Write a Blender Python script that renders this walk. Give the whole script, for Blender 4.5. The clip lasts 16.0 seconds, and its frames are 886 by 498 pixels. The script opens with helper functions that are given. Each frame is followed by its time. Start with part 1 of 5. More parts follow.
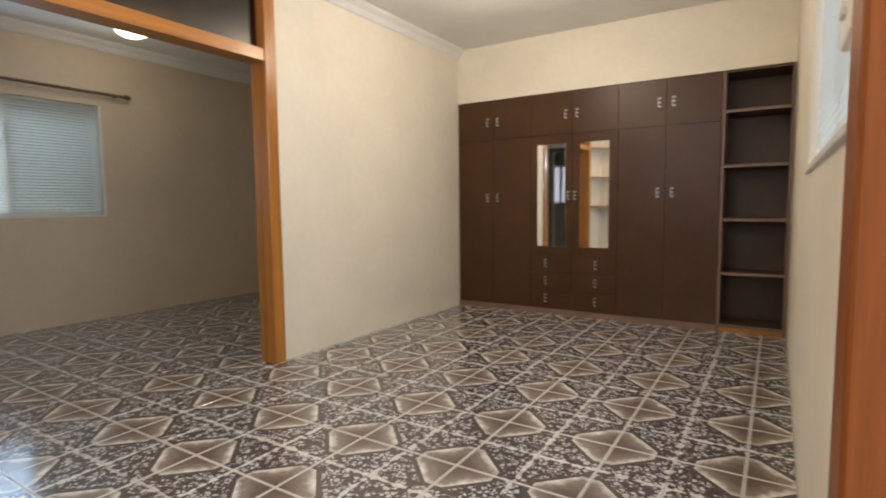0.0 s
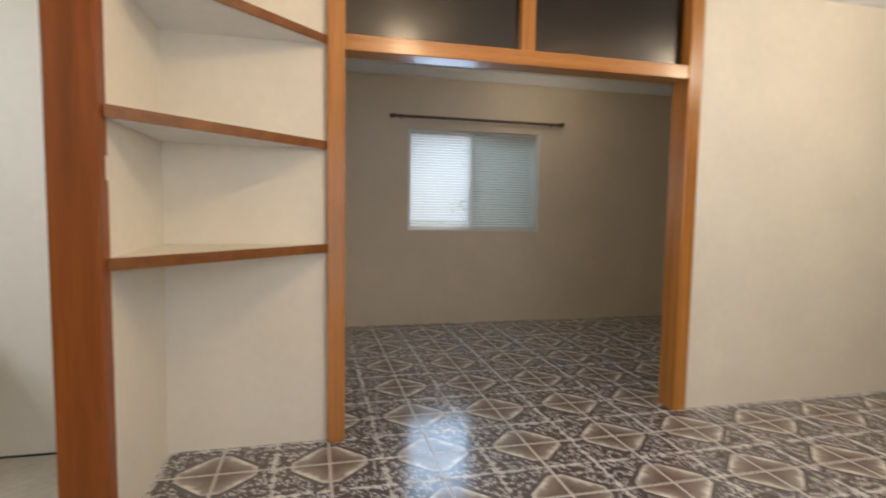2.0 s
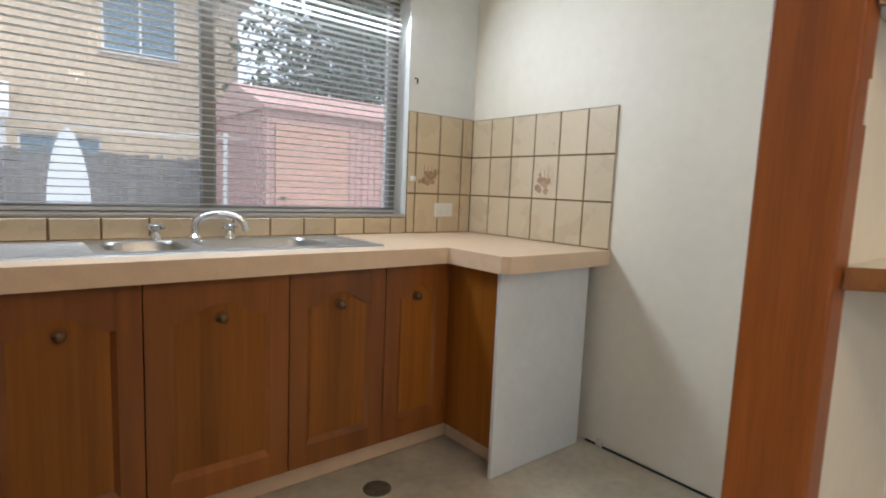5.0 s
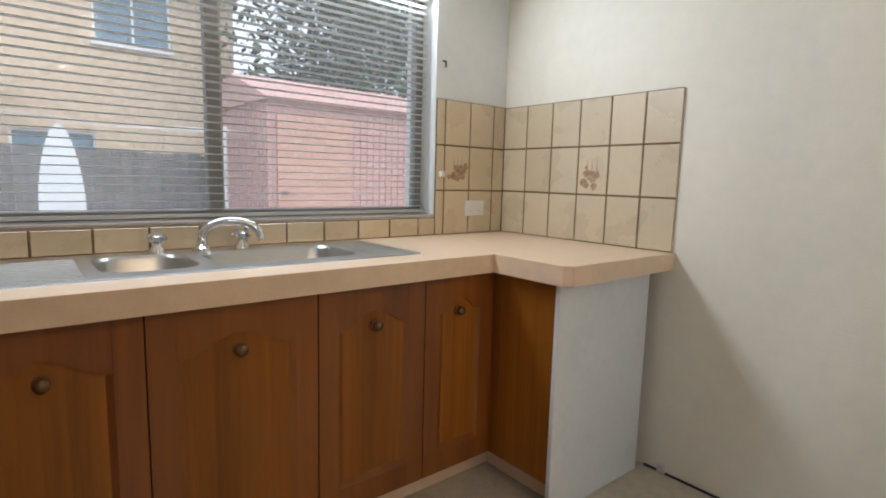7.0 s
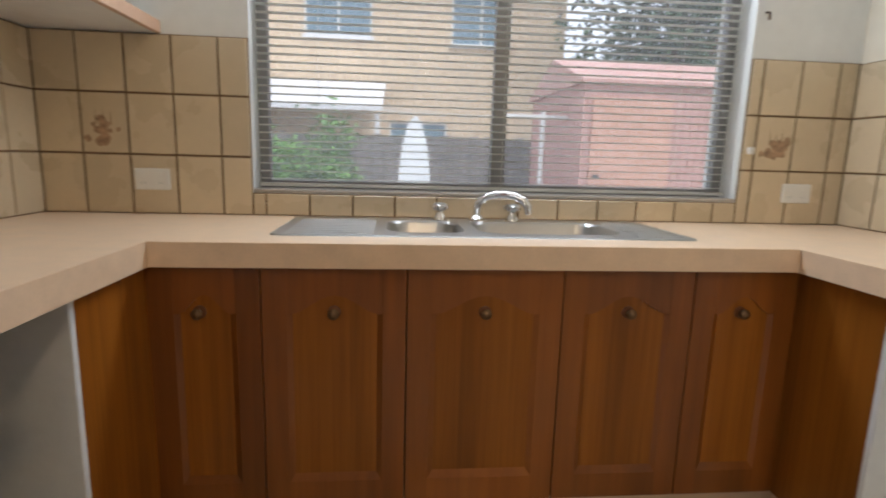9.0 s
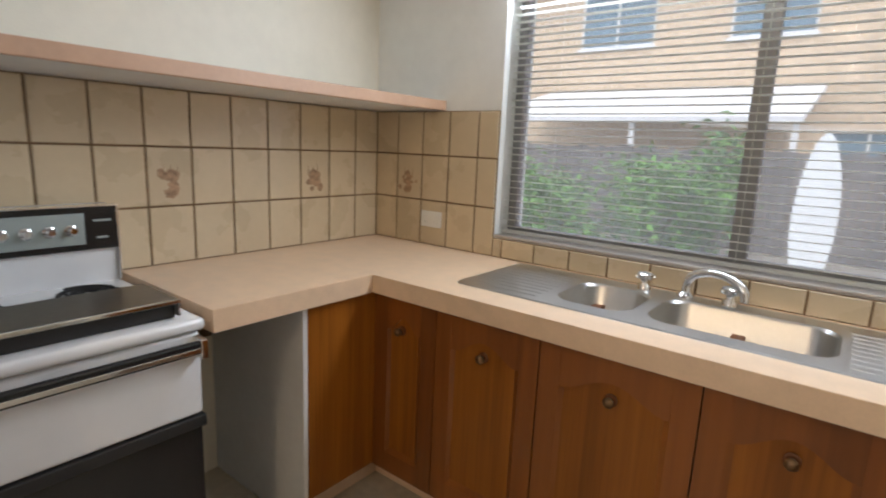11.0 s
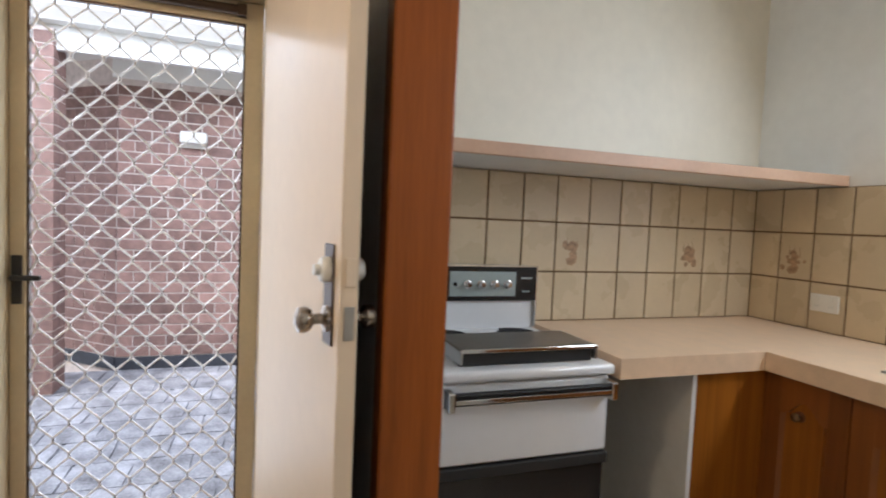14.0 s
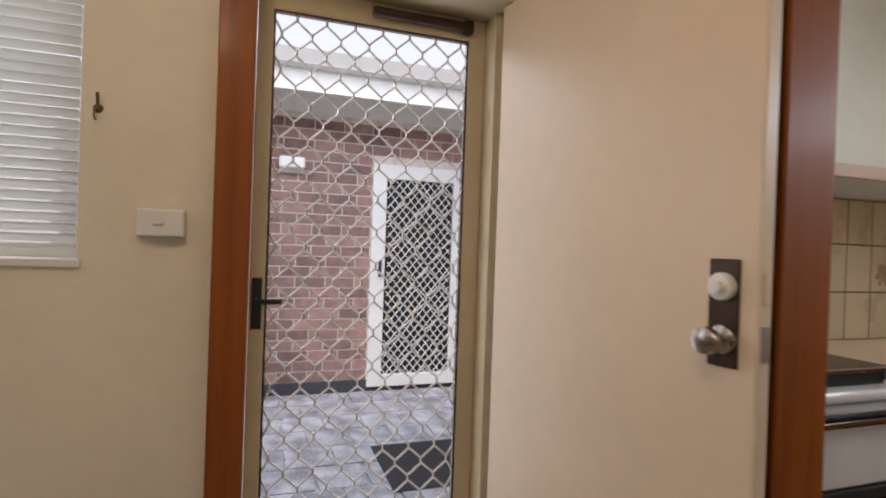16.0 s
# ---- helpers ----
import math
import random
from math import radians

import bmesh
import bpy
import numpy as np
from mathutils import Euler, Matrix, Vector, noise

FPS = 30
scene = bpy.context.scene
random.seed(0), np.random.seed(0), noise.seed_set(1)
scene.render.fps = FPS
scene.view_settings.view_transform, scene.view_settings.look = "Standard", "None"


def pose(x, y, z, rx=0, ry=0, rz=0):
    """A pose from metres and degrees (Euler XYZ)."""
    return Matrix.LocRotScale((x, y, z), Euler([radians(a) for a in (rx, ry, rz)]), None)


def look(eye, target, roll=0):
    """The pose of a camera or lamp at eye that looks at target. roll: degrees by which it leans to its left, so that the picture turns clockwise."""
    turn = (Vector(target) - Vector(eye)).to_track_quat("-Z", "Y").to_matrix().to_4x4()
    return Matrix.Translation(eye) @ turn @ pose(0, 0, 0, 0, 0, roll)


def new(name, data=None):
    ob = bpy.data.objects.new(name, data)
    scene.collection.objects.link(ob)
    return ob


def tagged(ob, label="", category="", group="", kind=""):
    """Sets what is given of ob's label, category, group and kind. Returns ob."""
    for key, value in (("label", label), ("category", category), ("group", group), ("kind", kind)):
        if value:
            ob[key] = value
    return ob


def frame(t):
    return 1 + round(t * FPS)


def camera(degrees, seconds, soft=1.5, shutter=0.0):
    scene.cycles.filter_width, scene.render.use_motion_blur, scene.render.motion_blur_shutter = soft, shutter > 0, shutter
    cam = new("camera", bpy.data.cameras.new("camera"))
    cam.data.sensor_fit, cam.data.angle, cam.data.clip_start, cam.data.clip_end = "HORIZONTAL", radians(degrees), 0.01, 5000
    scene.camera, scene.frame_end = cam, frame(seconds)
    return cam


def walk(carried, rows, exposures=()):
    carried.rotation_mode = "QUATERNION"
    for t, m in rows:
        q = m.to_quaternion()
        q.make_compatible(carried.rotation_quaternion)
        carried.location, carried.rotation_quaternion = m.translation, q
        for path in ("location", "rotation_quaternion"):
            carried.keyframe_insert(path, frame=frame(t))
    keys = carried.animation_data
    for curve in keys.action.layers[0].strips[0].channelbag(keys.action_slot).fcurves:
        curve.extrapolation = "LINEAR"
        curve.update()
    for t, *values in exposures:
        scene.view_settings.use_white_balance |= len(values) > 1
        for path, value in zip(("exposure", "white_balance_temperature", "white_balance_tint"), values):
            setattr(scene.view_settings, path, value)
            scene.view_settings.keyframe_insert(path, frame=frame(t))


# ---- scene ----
cam = camera(80.1, 16.0, soft=1.9, shutter=0.4)
PATH = [
    (0, (2.791, 2.349, 1.039), (1.727, 4.035, 0.875), -0.6),
    (0.5, (2.826, 2.374, 1.018), (1.512, 3.875, 0.875), -0.3),
    (1, (2.853, 2.454, 1.066), (1.283, 3.684, 0.921), -0.2),
    (1.5, (2.838, 2.525, 1.124), (1.033, 3.377, 0.988), 0.2),
    (2, (2.697, 2.547, 1.192), (0.76, 3.024, 1.042), 0.9),
    (2.5, (2.541, 2.528, 1.304), (0.548, 2.574, 1.151), 1.2),
    (3, (2.36, 2.467, 1.333), (0.401, 2.097, 1.168), 1.4),
    (3.5, (2.164, 2.404, 1.307), (0.338, 1.603, 1.152), 1.7),
    (4, (2.032, 2.386, 1.254), (0.471, 1.145, 1.107), 2.0),
    (4.5, (1.977, 2.31, 1.169), (0.627, 0.843, 1.011), 2.6),
    (5, (1.932, 2.171, 1.122), (0.682, 0.626, 0.9), 2.4),
    (7.5, (1.85, 1.848, 1.149), (0.607, 0.305, 0.879), 1.1),
    (8, (1.801, 1.861, 1.141), (0.881, 0.106, 0.865), 1.5),
    (8.5, (1.781, 1.875, 1.12), (1.207, -0.016, 0.81), 1.6),
    (9, (1.711, 1.894, 1.119), (1.527, -0.067, 0.775), 1.6),
    (11.5, (0.948, 1.812, 1.397), (2.418, 0.506, 1.033), 2.5),
    (12, (0.931, 1.806, 1.422), (2.61, 0.763, 1.116), 2.6),
    (12.5, (0.928, 1.824, 1.419), (2.718, 0.957, 1.212), 2.7),
    (13, (0.932, 1.864, 1.391), (2.778, 1.11, 1.244), 2.8),
    (13.5, (0.948, 1.993, 1.347), (2.818, 1.294, 1.224), 2.7),
    (14, (1.019, 2.177, 1.286), (2.909, 1.53, 1.179), 2.5),
    (14.5, (1.045, 2.377, 1.25), (2.945, 1.753, 1.21), 2.4),
    (15, (1.069, 2.636, 1.222), (2.961, 1.987, 1.214), 2.3),
    (15.5, (1.148, 2.844, 1.208), (3.032, 2.173, 1.203), 2.2),
    (16, (1.34, 2.916, 1.232), (3.232, 2.271, 1.223), 2.0),
]
LOOK = [(0, 0.18, 5950, 12), (1.5, 0.12, 5950, 12), (3, 0.0, 6300, 16), (4, -0.15, 6000, 15), (5, -0.06, 5850, 11), (9, -0.12, 6050, 13), (12, 0.0, 6100, 14), (13.5, -0.03, 6000, 13), (14.5, -0.22, 6050, 13), (16, -0.66, 6350, 17)]
walk(cam, [(t, look(eye, target, roll)) for t, eye, target, roll in PATH], LOOK)

# ---- world, sun and lamps ----
SUN_EL, SUN_ROT = radians(54), radians(321)
world = bpy.data.worlds.new("world")
scene.world = world
world.use_nodes = True
wn = world.node_tree
sky = wn.nodes.new("ShaderNodeTexSky")
sky.sky_type, sky.sun_disc = "NISHITA", False
sky.sun_elevation, sky.sun_rotation = SUN_EL, SUN_ROT
sky.dust_density, sky.air_density = 8.0, 0.8
wn.nodes["Background"].inputs[1].default_value = 0.15
cloud = wn.nodes.new("ShaderNodeMix")
cloud.data_type = "RGBA"
cloud.inputs[0].default_value = 0.75
cloud.inputs[7].default_value = (12.4, 13.0, 14.0, 1)
wn.links.new(sky.outputs[0], cloud.inputs[6])
wn.links.new(cloud.outputs[2], wn.nodes["Background"].inputs[0])


def lamp(name, kind, m, power, colour, size=0.1, size_y=None, angle=None):
    d = bpy.data.lights.new(name, kind)
    d.energy, d.color = power, colour
    if kind == "AREA":
        d.shape, d.size, d.size_y = "RECTANGLE", size, size_y or size
    elif kind == "POINT":
        d.shadow_soft_size = size
    elif kind == "SUN":
        d.angle = angle
    ob = new(name, d)
    ob.matrix_world = m
    return ob


lamp("sun", "SUN", look((0, 0, 20), (9, -11, 0)), 2.2, (1.0, 0.95, 0.88), angle=radians(15))
XE_IN = 2.885                        # inner face of the outer wall
WARM = (1.0, 0.815, 0.575)
lamp("living_bulb", "POINT", pose(1.30, 5.55, 2.33), 24, WARM, 0.10)
lamp("entry_bulb", "POINT", pose(1.30, 3.20, 2.33), 24, (1.0, 0.71, 0.40), 0.10)
lamp("bedroom_bulb", "POINT", pose(-1.75, 4.78, 2.33), 4, WARM, 0.10)
lamp("kitchen_daylight", "AREA", look((1.315, 0.02, 1.99), (1.315, 1.1, 1.25)), 25, (0.88, 0.95, 1.0), 1.70, 0.30)
lamp("bedroom_daylight", "AREA", look((-3.35, 4.2, 2.6), (-1.4, 4.2, 0.4)), 45, (0.66, 0.82, 1.0), 0.9, 1.5)
lamp("bedroom_window_daylight", "AREA", look((-2.585, 3.84, 1.50), (-1.0, 3.84, 1.50)), 6, (0.55, 0.77, 1.0), 0.62, 0.9)
lamp("east_daylight", "AREA", look((XE_IN - 0.02, 4.11, 1.63), (0.0, 4.11, 1.63)), 17, (0.84, 0.92, 1.0), 1.40, 0.85)
lamp("door_daylight", "AREA", look((XE_IN + 0.34, 2.57, 1.05), (0.0, 2.7, 0.7)), 8, (0.84, 0.92, 1.0), 0.70, 1.8)
lamp("courtyard_daylight", "AREA", look((4.5, 3.9, 2.52), (4.3, 3.9, 0.0)), 120, (0.86, 0.93, 1.0), 5.0, 1.0)

# ---- materials ----
MATS = {}


def mat(name, colour, rough=0.5, metal=0.0, var=0.06, scale=6.0, bump=0.0, bscale=80.0, stretch=(1, 1, 1), coat=0.0, tint=None, random_piece=0.0, world_space=False):
    """Principled paint with two scales of variation and fine relief."""
    m = bpy.data.materials.new(name)
    m.use_nodes = True
    nt = m.node_tree
    b = nt.nodes["Principled BSDF"]
    b.inputs["Metallic"].default_value = metal
    b.inputs["Coat Weight"].default_value = coat
    b.inputs["Coat Roughness"].default_value = 0.15
    co = nt.nodes.new("ShaderNodeTexCoord")
    mp = nt.nodes.new("ShaderNodeMapping")
    mp.inputs["Scale"].default_value = stretch
    if world_space:
        nt.links.new(nt.nodes.new("ShaderNodeNewGeometry").outputs["Position"], mp.inputs["Vector"])
    else:
        nt.links.new(co.outputs["Object"], mp.inputs["Vector"])
    n1 = nt.nodes.new("ShaderNodeTexNoise")
    n1.inputs["Scale"].default_value, n1.inputs["Detail"].default_value = scale, 6
    n2 = nt.nodes.new("ShaderNodeTexNoise")
    n2.inputs["Scale"].default_value, n2.inputs["Detail"].default_value = scale * 9, 3
    for n in (n1, n2):
        nt.links.new(mp.outputs[0], n.inputs["Vector"])
    add = nt.nodes.new("ShaderNodeMath")
    add.operation = "MULTIPLY_ADD"
    add.inputs[1].default_value = 0.45
    nt.links.new(n2.outputs[0], add.inputs[0])
    nt.links.new(n1.outputs[0], add.inputs[2])
    ramp = nt.nodes.new("ShaderNodeValToRGB")
    dark = [c * (1 - var * 2.2) for c in colour] if tint is None else list(tint)
    ramp.color_ramp.elements[0].position, ramp.color_ramp.elements[0].color = 0.45, (*dark, 1)
    ramp.color_ramp.elements[1].position, ramp.color_ramp.elements[1].color = 0.95, (*[min(1, c * (1 + var)) for c in colour], 1)
    nt.links.new(add.outputs[0], ramp.inputs[0])
    out = ramp.outputs[0]
    if random_piece:
        info = nt.nodes.new("ShaderNodeObjectInfo")
        mr = nt.nodes.new("ShaderNodeMapRange")
        mr.inputs["To Min"].default_value, mr.inputs["To Max"].default_value = 1 - random_piece, 1 + random_piece
        nt.links.new(info.outputs["Random"], mr.inputs["Value"])
        mul = nt.nodes.new("ShaderNodeVectorMath")
        mul.operation = "SCALE"
        nt.links.new(out, mul.inputs[0])
        nt.links.new(mr.outputs[0], mul.inputs["Scale"])
        out = mul.outputs[0]
    nt.links.new(out, b.inputs["Base Color"])
    rr = nt.nodes.new("ShaderNodeMapRange")
    rr.inputs["To Min"].default_value, rr.inputs["To Max"].default_value = max(0.02, rough * 0.82), min(1, rough * 1.18)
    nt.links.new(n1.outputs[0], rr.inputs["Value"])
    nt.links.new(rr.outputs[0], b.inputs["Roughness"])
    if bump:
        n3 = nt.nodes.new("ShaderNodeTexNoise")
        n3.inputs["Scale"].default_value, n3.inputs["Detail"].default_value = bscale, 4
        nt.links.new(mp.outputs[0], n3.inputs["Vector"])
        bp = nt.nodes.new("ShaderNodeBump")
        bp.inputs["Strength"].default_value, bp.inputs["Distance"].default_value = bump, 0.004
        nt.links.new(n3.outputs[0], bp.inputs["Height"])
        nt.links.new(bp.outputs[0], b.inputs["Normal"])
    MATS[name] = m
    return m


def wood(name, light, dark, rough, axis="z", scale=1.0):
    """Varnished timber with long grain along one axis."""
    s = {"x": (0.7, 14, 14), "y": (14, 0.7, 14), "z": (14, 14, 0.7)}[axis]
    return mat(name, light, rough, 0, 0.1, 1.6 * scale, 0.12, 30, s, coat=0.25, tint=dark)


PAINT = mat("wall_paint", (0.81, 0.75, 0.62), 0.55, var=0.035, scale=2.2, bump=0.18, bscale=160)
KPAINT = mat("kitchen_paint", (0.79, 0.80, 0.775), 0.5, var=0.04, scale=2.0, bump=0.15, bscale=140)
# cream wall paint darkened in colour for the dimmer light in the bedroom
PAINT_DIM = mat("dimmed_wall_paint", (0.66, 0.56, 0.42), 0.55, var=0.035, scale=2.2, bump=0.18, bscale=160)
CEIL = mat("ceiling_paint", (0.80, 0.79, 0.76), 0.8, var=0.03, scale=2, bump=0.15, bscale=120)
TIMBER = wood("jarrah_varnish", (0.46, 0.195, 0.034), (0.31, 0.115, 0.017), 0.32)
POSTW = wood("red_jarrah_post", (0.29, 0.080, 0.010), (0.18, 0.046, 0.006), 0.45)
POSTW.node_tree.nodes["Principled BSDF"].inputs["Coat Weight"].default_value = 0.08
POSTW.node_tree.nodes["Principled BSDF"].inputs["Specular IOR Level"].default_value = 0.3
TIMBER_H = wood("jarrah_varnish_beam", (0.47, 0.20, 0.035), (0.32, 0.118, 0.018), 0.32, "y")
SHELFW = wood("shelf_edge_timber", (0.23, 0.09, 0.02), (0.15, 0.05, 0.012), 0.4, "x")
CABW = mat("cabinet_oak", (0.33, 0.114, 0.011), 0.42, 0, 0.1, 1.5, 0.05, 20, (5.5, 5.5, 0.16), coat=0.12, tint=(0.165, 0.05, 0.005), random_piece=0.12, world_space=True)
CABF = mat("cabinet_oak_frame", (0.27, 0.086, 0.010), 0.4, 0, 0.1, 1.1, 0.05, 20, (4.0, 4.0, 0.2), coat=0.15, tint=(0.15, 0.043, 0.005), random_piece=0.14, world_space=True)
STEELA = mat("aged_nickel", (0.42, 0.37, 0.32), 0.28, 1.0, 0.1, 20)
CABD = mat("cabinet_groove", (0.15, 0.05, 0.012), 0.5, stretch=(14, 14, .7))
DARKL = mat("dark_laminate", (0.068, 0.029, 0.0095), 0.36, var=0.1, scale=3, bump=0.05, bscale=60)
for _m, _v in ((CABW, 0.3), (DARKL, 0.32)):
    _m.node_tree.nodes["Principled BSDF"].inputs["Specular IOR Level"].default_value = _v
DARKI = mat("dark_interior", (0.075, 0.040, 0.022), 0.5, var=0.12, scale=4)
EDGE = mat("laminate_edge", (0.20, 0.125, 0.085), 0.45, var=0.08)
CTOP = mat("peach_laminate", (0.76, 0.56, 0.38), 0.38, var=0.04, scale=18, bump=0.04, bscale=200)
# peach laminate with shade put into its colour; the kitchen lamp overlights this edge
EDGEP = mat("darkened_peach_edge", (0.56, 0.36, 0.24), 0.4, var=0.05)
PANELW = mat("white_panel", (0.74, 0.75, 0.75), 0.45, var=0.04, scale=4)
GLAZE = mat("beige_glazed_tile", (0.63, 0.515, 0.345), 0.28, var=0.028, scale=5, bump=0.10, bscale=45, coat=0.3, random_piece=0.06, world_space=True)
GROUT = mat("brown_grout", (0.20, 0.125, 0.062), 0.85, var=0.15, scale=30)
MOTIF = mat("brown_glaze_motif", (0.42, 0.27, 0.16), 0.35, var=0.25, scale=60)
VINYL = mat("vinyl_floor", (0.55, 0.48, 0.37), 0.35, var=0.14, scale=3.2, bump=0.05, bscale=60)
STEEL = mat("brushed_steel", (0.54, 0.54, 0.53), 0.32, 1.0, 0.04, 8, 0.03, 220)
DRAIN = mat("stained_drain", (0.16, 0.13, 0.085), 0.55, 0.4, 0.25, 30)
CHROME = mat("chrome", (0.78, 0.78, 0.78), 0.09, 1.0, 0.02, 6)
ALU = mat("window_aluminium", (0.28, 0.28, 0.28), 0.45, 0.6, 0.05, 12)
ALUP = mat("sill_aluminium", (0.50, 0.46, 0.42), 0.4, 0.4, 0.06, 12)
ENAMEL = mat("white_enamel", (0.78, 0.79, 0.80), 0.17, var=0.02, scale=3, coat=0.4)
BLACK = mat("black_trim", (0.012, 0.012, 0.013), 0.25, var=0.1)
BLACKM = mat("black_matt", (0.018, 0.018, 0.018), 0.6, var=0.15, scale=20)
GREYP = mat("grey_control_plate", (0.36, 0.42, 0.41), 0.4, 0.2, 0.04)
GRILLE = mat("grill_plate", (0.20, 0.17, 0.14), 0.32, 0.9, 0.12, 10)
WPLAST = mat("white_plastic", (0.80, 0.79, 0.74), 0.35, var=0.02)
SLAT = mat("blind_slat", (0.82, 0.81, 0.76), 0.42, var=0.03)
nt = SLAT.node_tree
tl = nt.nodes.new("ShaderNodeBsdfTranslucent")
tl.inputs[0].default_value = (0.80, 0.80, 0.76, 1)
mxs = nt.nodes.new("ShaderNodeMixShader")
mxs.inputs[0].default_value = 0.62
nt.links.new(nt.nodes["Principled BSDF"].outputs[0], mxs.inputs[1])
nt.links.new(tl.outputs[0], mxs.inputs[2])
nt.links.new(mxs.outputs[0], nt.nodes["Material Output"].inputs[0])
SASH = mat("white_window_frame", (0.80, 0.79, 0.76), 0.4, var=0.03)
DOORP = mat("door_enamel", (0.74, 0.60, 0.43), 0.5, var=0.03, scale=2, coat=0.05)
DOORB = mat("dark_door_back", (0.045, 0.022, 0.014), 0.4, var=0.1)
SCRF = mat("cream_screen_frame", (0.62, 0.53, 0.36), 0.4, var=0.05)
WIRE = mat("screen_wire", (0.84, 0.83, 0.81), 0.35, 0.3, 0.06)
BRONZE = mat("bronze_plate", (0.07, 0.045, 0.03), 0.4, 0.7, 0.15)
BRICK = mat("pink_brick", (0.30, 0.185, 0.162), 0.9, var=0.16, scale=14, bump=0.5, bscale=60, random_piece=0.28, world_space=True)
MORTAR = mat("mortar", (0.70, 0.62, 0.585), 0.95, var=0.1, scale=20, bump=0.4)
KNOB = mat("aged_brass_knob", (0.20, 0.12, 0.06), 0.35, 0.8, 0.2, 40)
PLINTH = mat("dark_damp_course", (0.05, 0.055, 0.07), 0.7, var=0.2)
PAVE = mat("grey_paving", (0.33, 0.335, 0.37), 0.55, var=0.34, scale=7, bump=0.6, bscale=22, random_piece=0.12, world_space=True)
FASCIA = mat("white_eave", (0.78, 0.78, 0.76), 0.6, var=0.03)
RUBBER = mat("black_mat", (0.015, 0.016, 0.02), 0.85, var=0.2, scale=60, bump=0.5)
SHED = mat("pink_shed_steel", (0.58, 0.34, 0.29), 0.5, var=0.06, scale=2)
SHEDD = mat("orange_shed_door", (0.64, 0.36, 0.26), 0.5, var=0.06, scale=2)
FENCE = mat("weathered_paling", (0.17, 0.155, 0.145), 0.9, var=0.2, scale=5, stretch=(6, 6, .6), random_piece=0.2, world_space=True)
HBRICK = mat("cream_house_brick", (0.68, 0.53, 0.36), 0.9, var=0.16, scale=9, bump=0.3)
HROOF = mat("white_awning", (0.74, 0.74, 0.74), 0.5, var=0.04)
HGLASS = mat("blue_window", (0.16, 0.25, 0.31), 0.12, var=0.1)
LEAF = mat("leaf_green", (0.14, 0.30, 0.05), 0.6, var=0.35, scale=5)
LEAFD = mat("dark_tree_leaf", (0.07, 0.13, 0.065), 0.6, var=0.35, scale=3)
BARK = mat("bark", (0.13, 0.09, 0.06), 0.9, var=0.2, scale=8)
GROUND = mat("yard_ground", (0.30, 0.27, 0.22), 0.95, var=0.2, scale=2, bump=0.4)
BOARD = mat("white_board", (0.82, 0.86, 0.88), 0.25, var=0.02)
ROPE = mat("white_cord", (0.75, 0.75, 0.72), 0.7)


def glow(name, colour, strength):
    m = bpy.data.materials.new(name)
    m.use_nodes = True
    b = m.node_tree.nodes["Principled BSDF"]
    b.inputs["Base Color"].default_value = (0.9, 0.88, 0.8, 1)
    b.inputs["Emission Color"].default_value = (*colour, 1)
    b.inputs["Emission Strength"].default_value = strength
    return m


LAMPG = glow("lit_opal_glass", (1.0, 0.84, 0.58), 5.0)


def glass(name, tint=(1, 1, 1), mixv=0.08, ior=1.45, haze=0.0):
    m = bpy.data.materials.new(name)
    m.use_nodes = True
    nt = m.node_tree
    nt.nodes.clear()
    o = nt.nodes.new("ShaderNodeOutputMaterial")
    mx = nt.nodes.new("ShaderNodeMixShader")
    tr = nt.nodes.new("ShaderNodeBsdfTransparent")
    gl = nt.nodes.new("ShaderNodeBsdfGlossy")
    fr = nt.nodes.new("ShaderNodeFresnel")
    fr.inputs[0].default_value = ior
    tr.inputs[0].default_value = (*tint, 1)
    gl.inputs["Roughness"].default_value = mixv
    nt.links.new(fr.outputs[0], mx.inputs[0])
    nt.links.new(tr.outputs[0], mx.inputs[1])
    nt.links.new(gl.outputs[0], mx.inputs[2])
    out = mx.outputs[0]
    # translucent film that lays a pale veil over what lies behind the pane
    if haze:
        film = nt.nodes.new("ShaderNodeBsdfTranslucent")
        film.inputs[0].default_value = (0.86, 0.88, 0.90, 1)
        n = nt.nodes.new("ShaderNodeTexNoise")
        n.inputs["Scale"].default_value, n.inputs["Detail"].default_value = 3.0, 6
        rg = nt.nodes.new("ShaderNodeMapRange")
        rg.inputs["To Min"].default_value, rg.inputs["To Max"].default_value = haze * 0.6, haze * 1.4
        nt.links.new(n.outputs[0], rg.inputs["Value"])
        md = nt.nodes.new("ShaderNodeMixShader")
        nt.links.new(rg.outputs[0], md.inputs[0])
        nt.links.new(out, md.inputs[1])
        nt.links.new(film.outputs[0], md.inputs[2])
        out = md.outputs[0]
    nt.links.new(out, o.inputs[0])
    return m


# the 0.12 film puts the glare that veils the view into the glass
GLASS = glass("hazed_glass", (0.97, 0.98, 0.98), 0.02, 1.12, 0.12)
SMOKE = glass("smoked_transom_glass", (0.30, 0.24, 0.17), 0.16, 1.7)
FROST = glass("frosted_glass", (0.85, 0.92, 0.98), 0.3, 1.2, 0.62)
GAUZE = glass("fly_gauze", (0.58, 0.60, 0.58), 0.5, 1.05)
MIRROR = mat("mirror_silver", (0.88, 0.89, 0.88), 0.03, 1.0, 0.005)

FP, FX, FY = 0.4925, 1.742, 4.096    # floor pattern: period and one octagon's centre


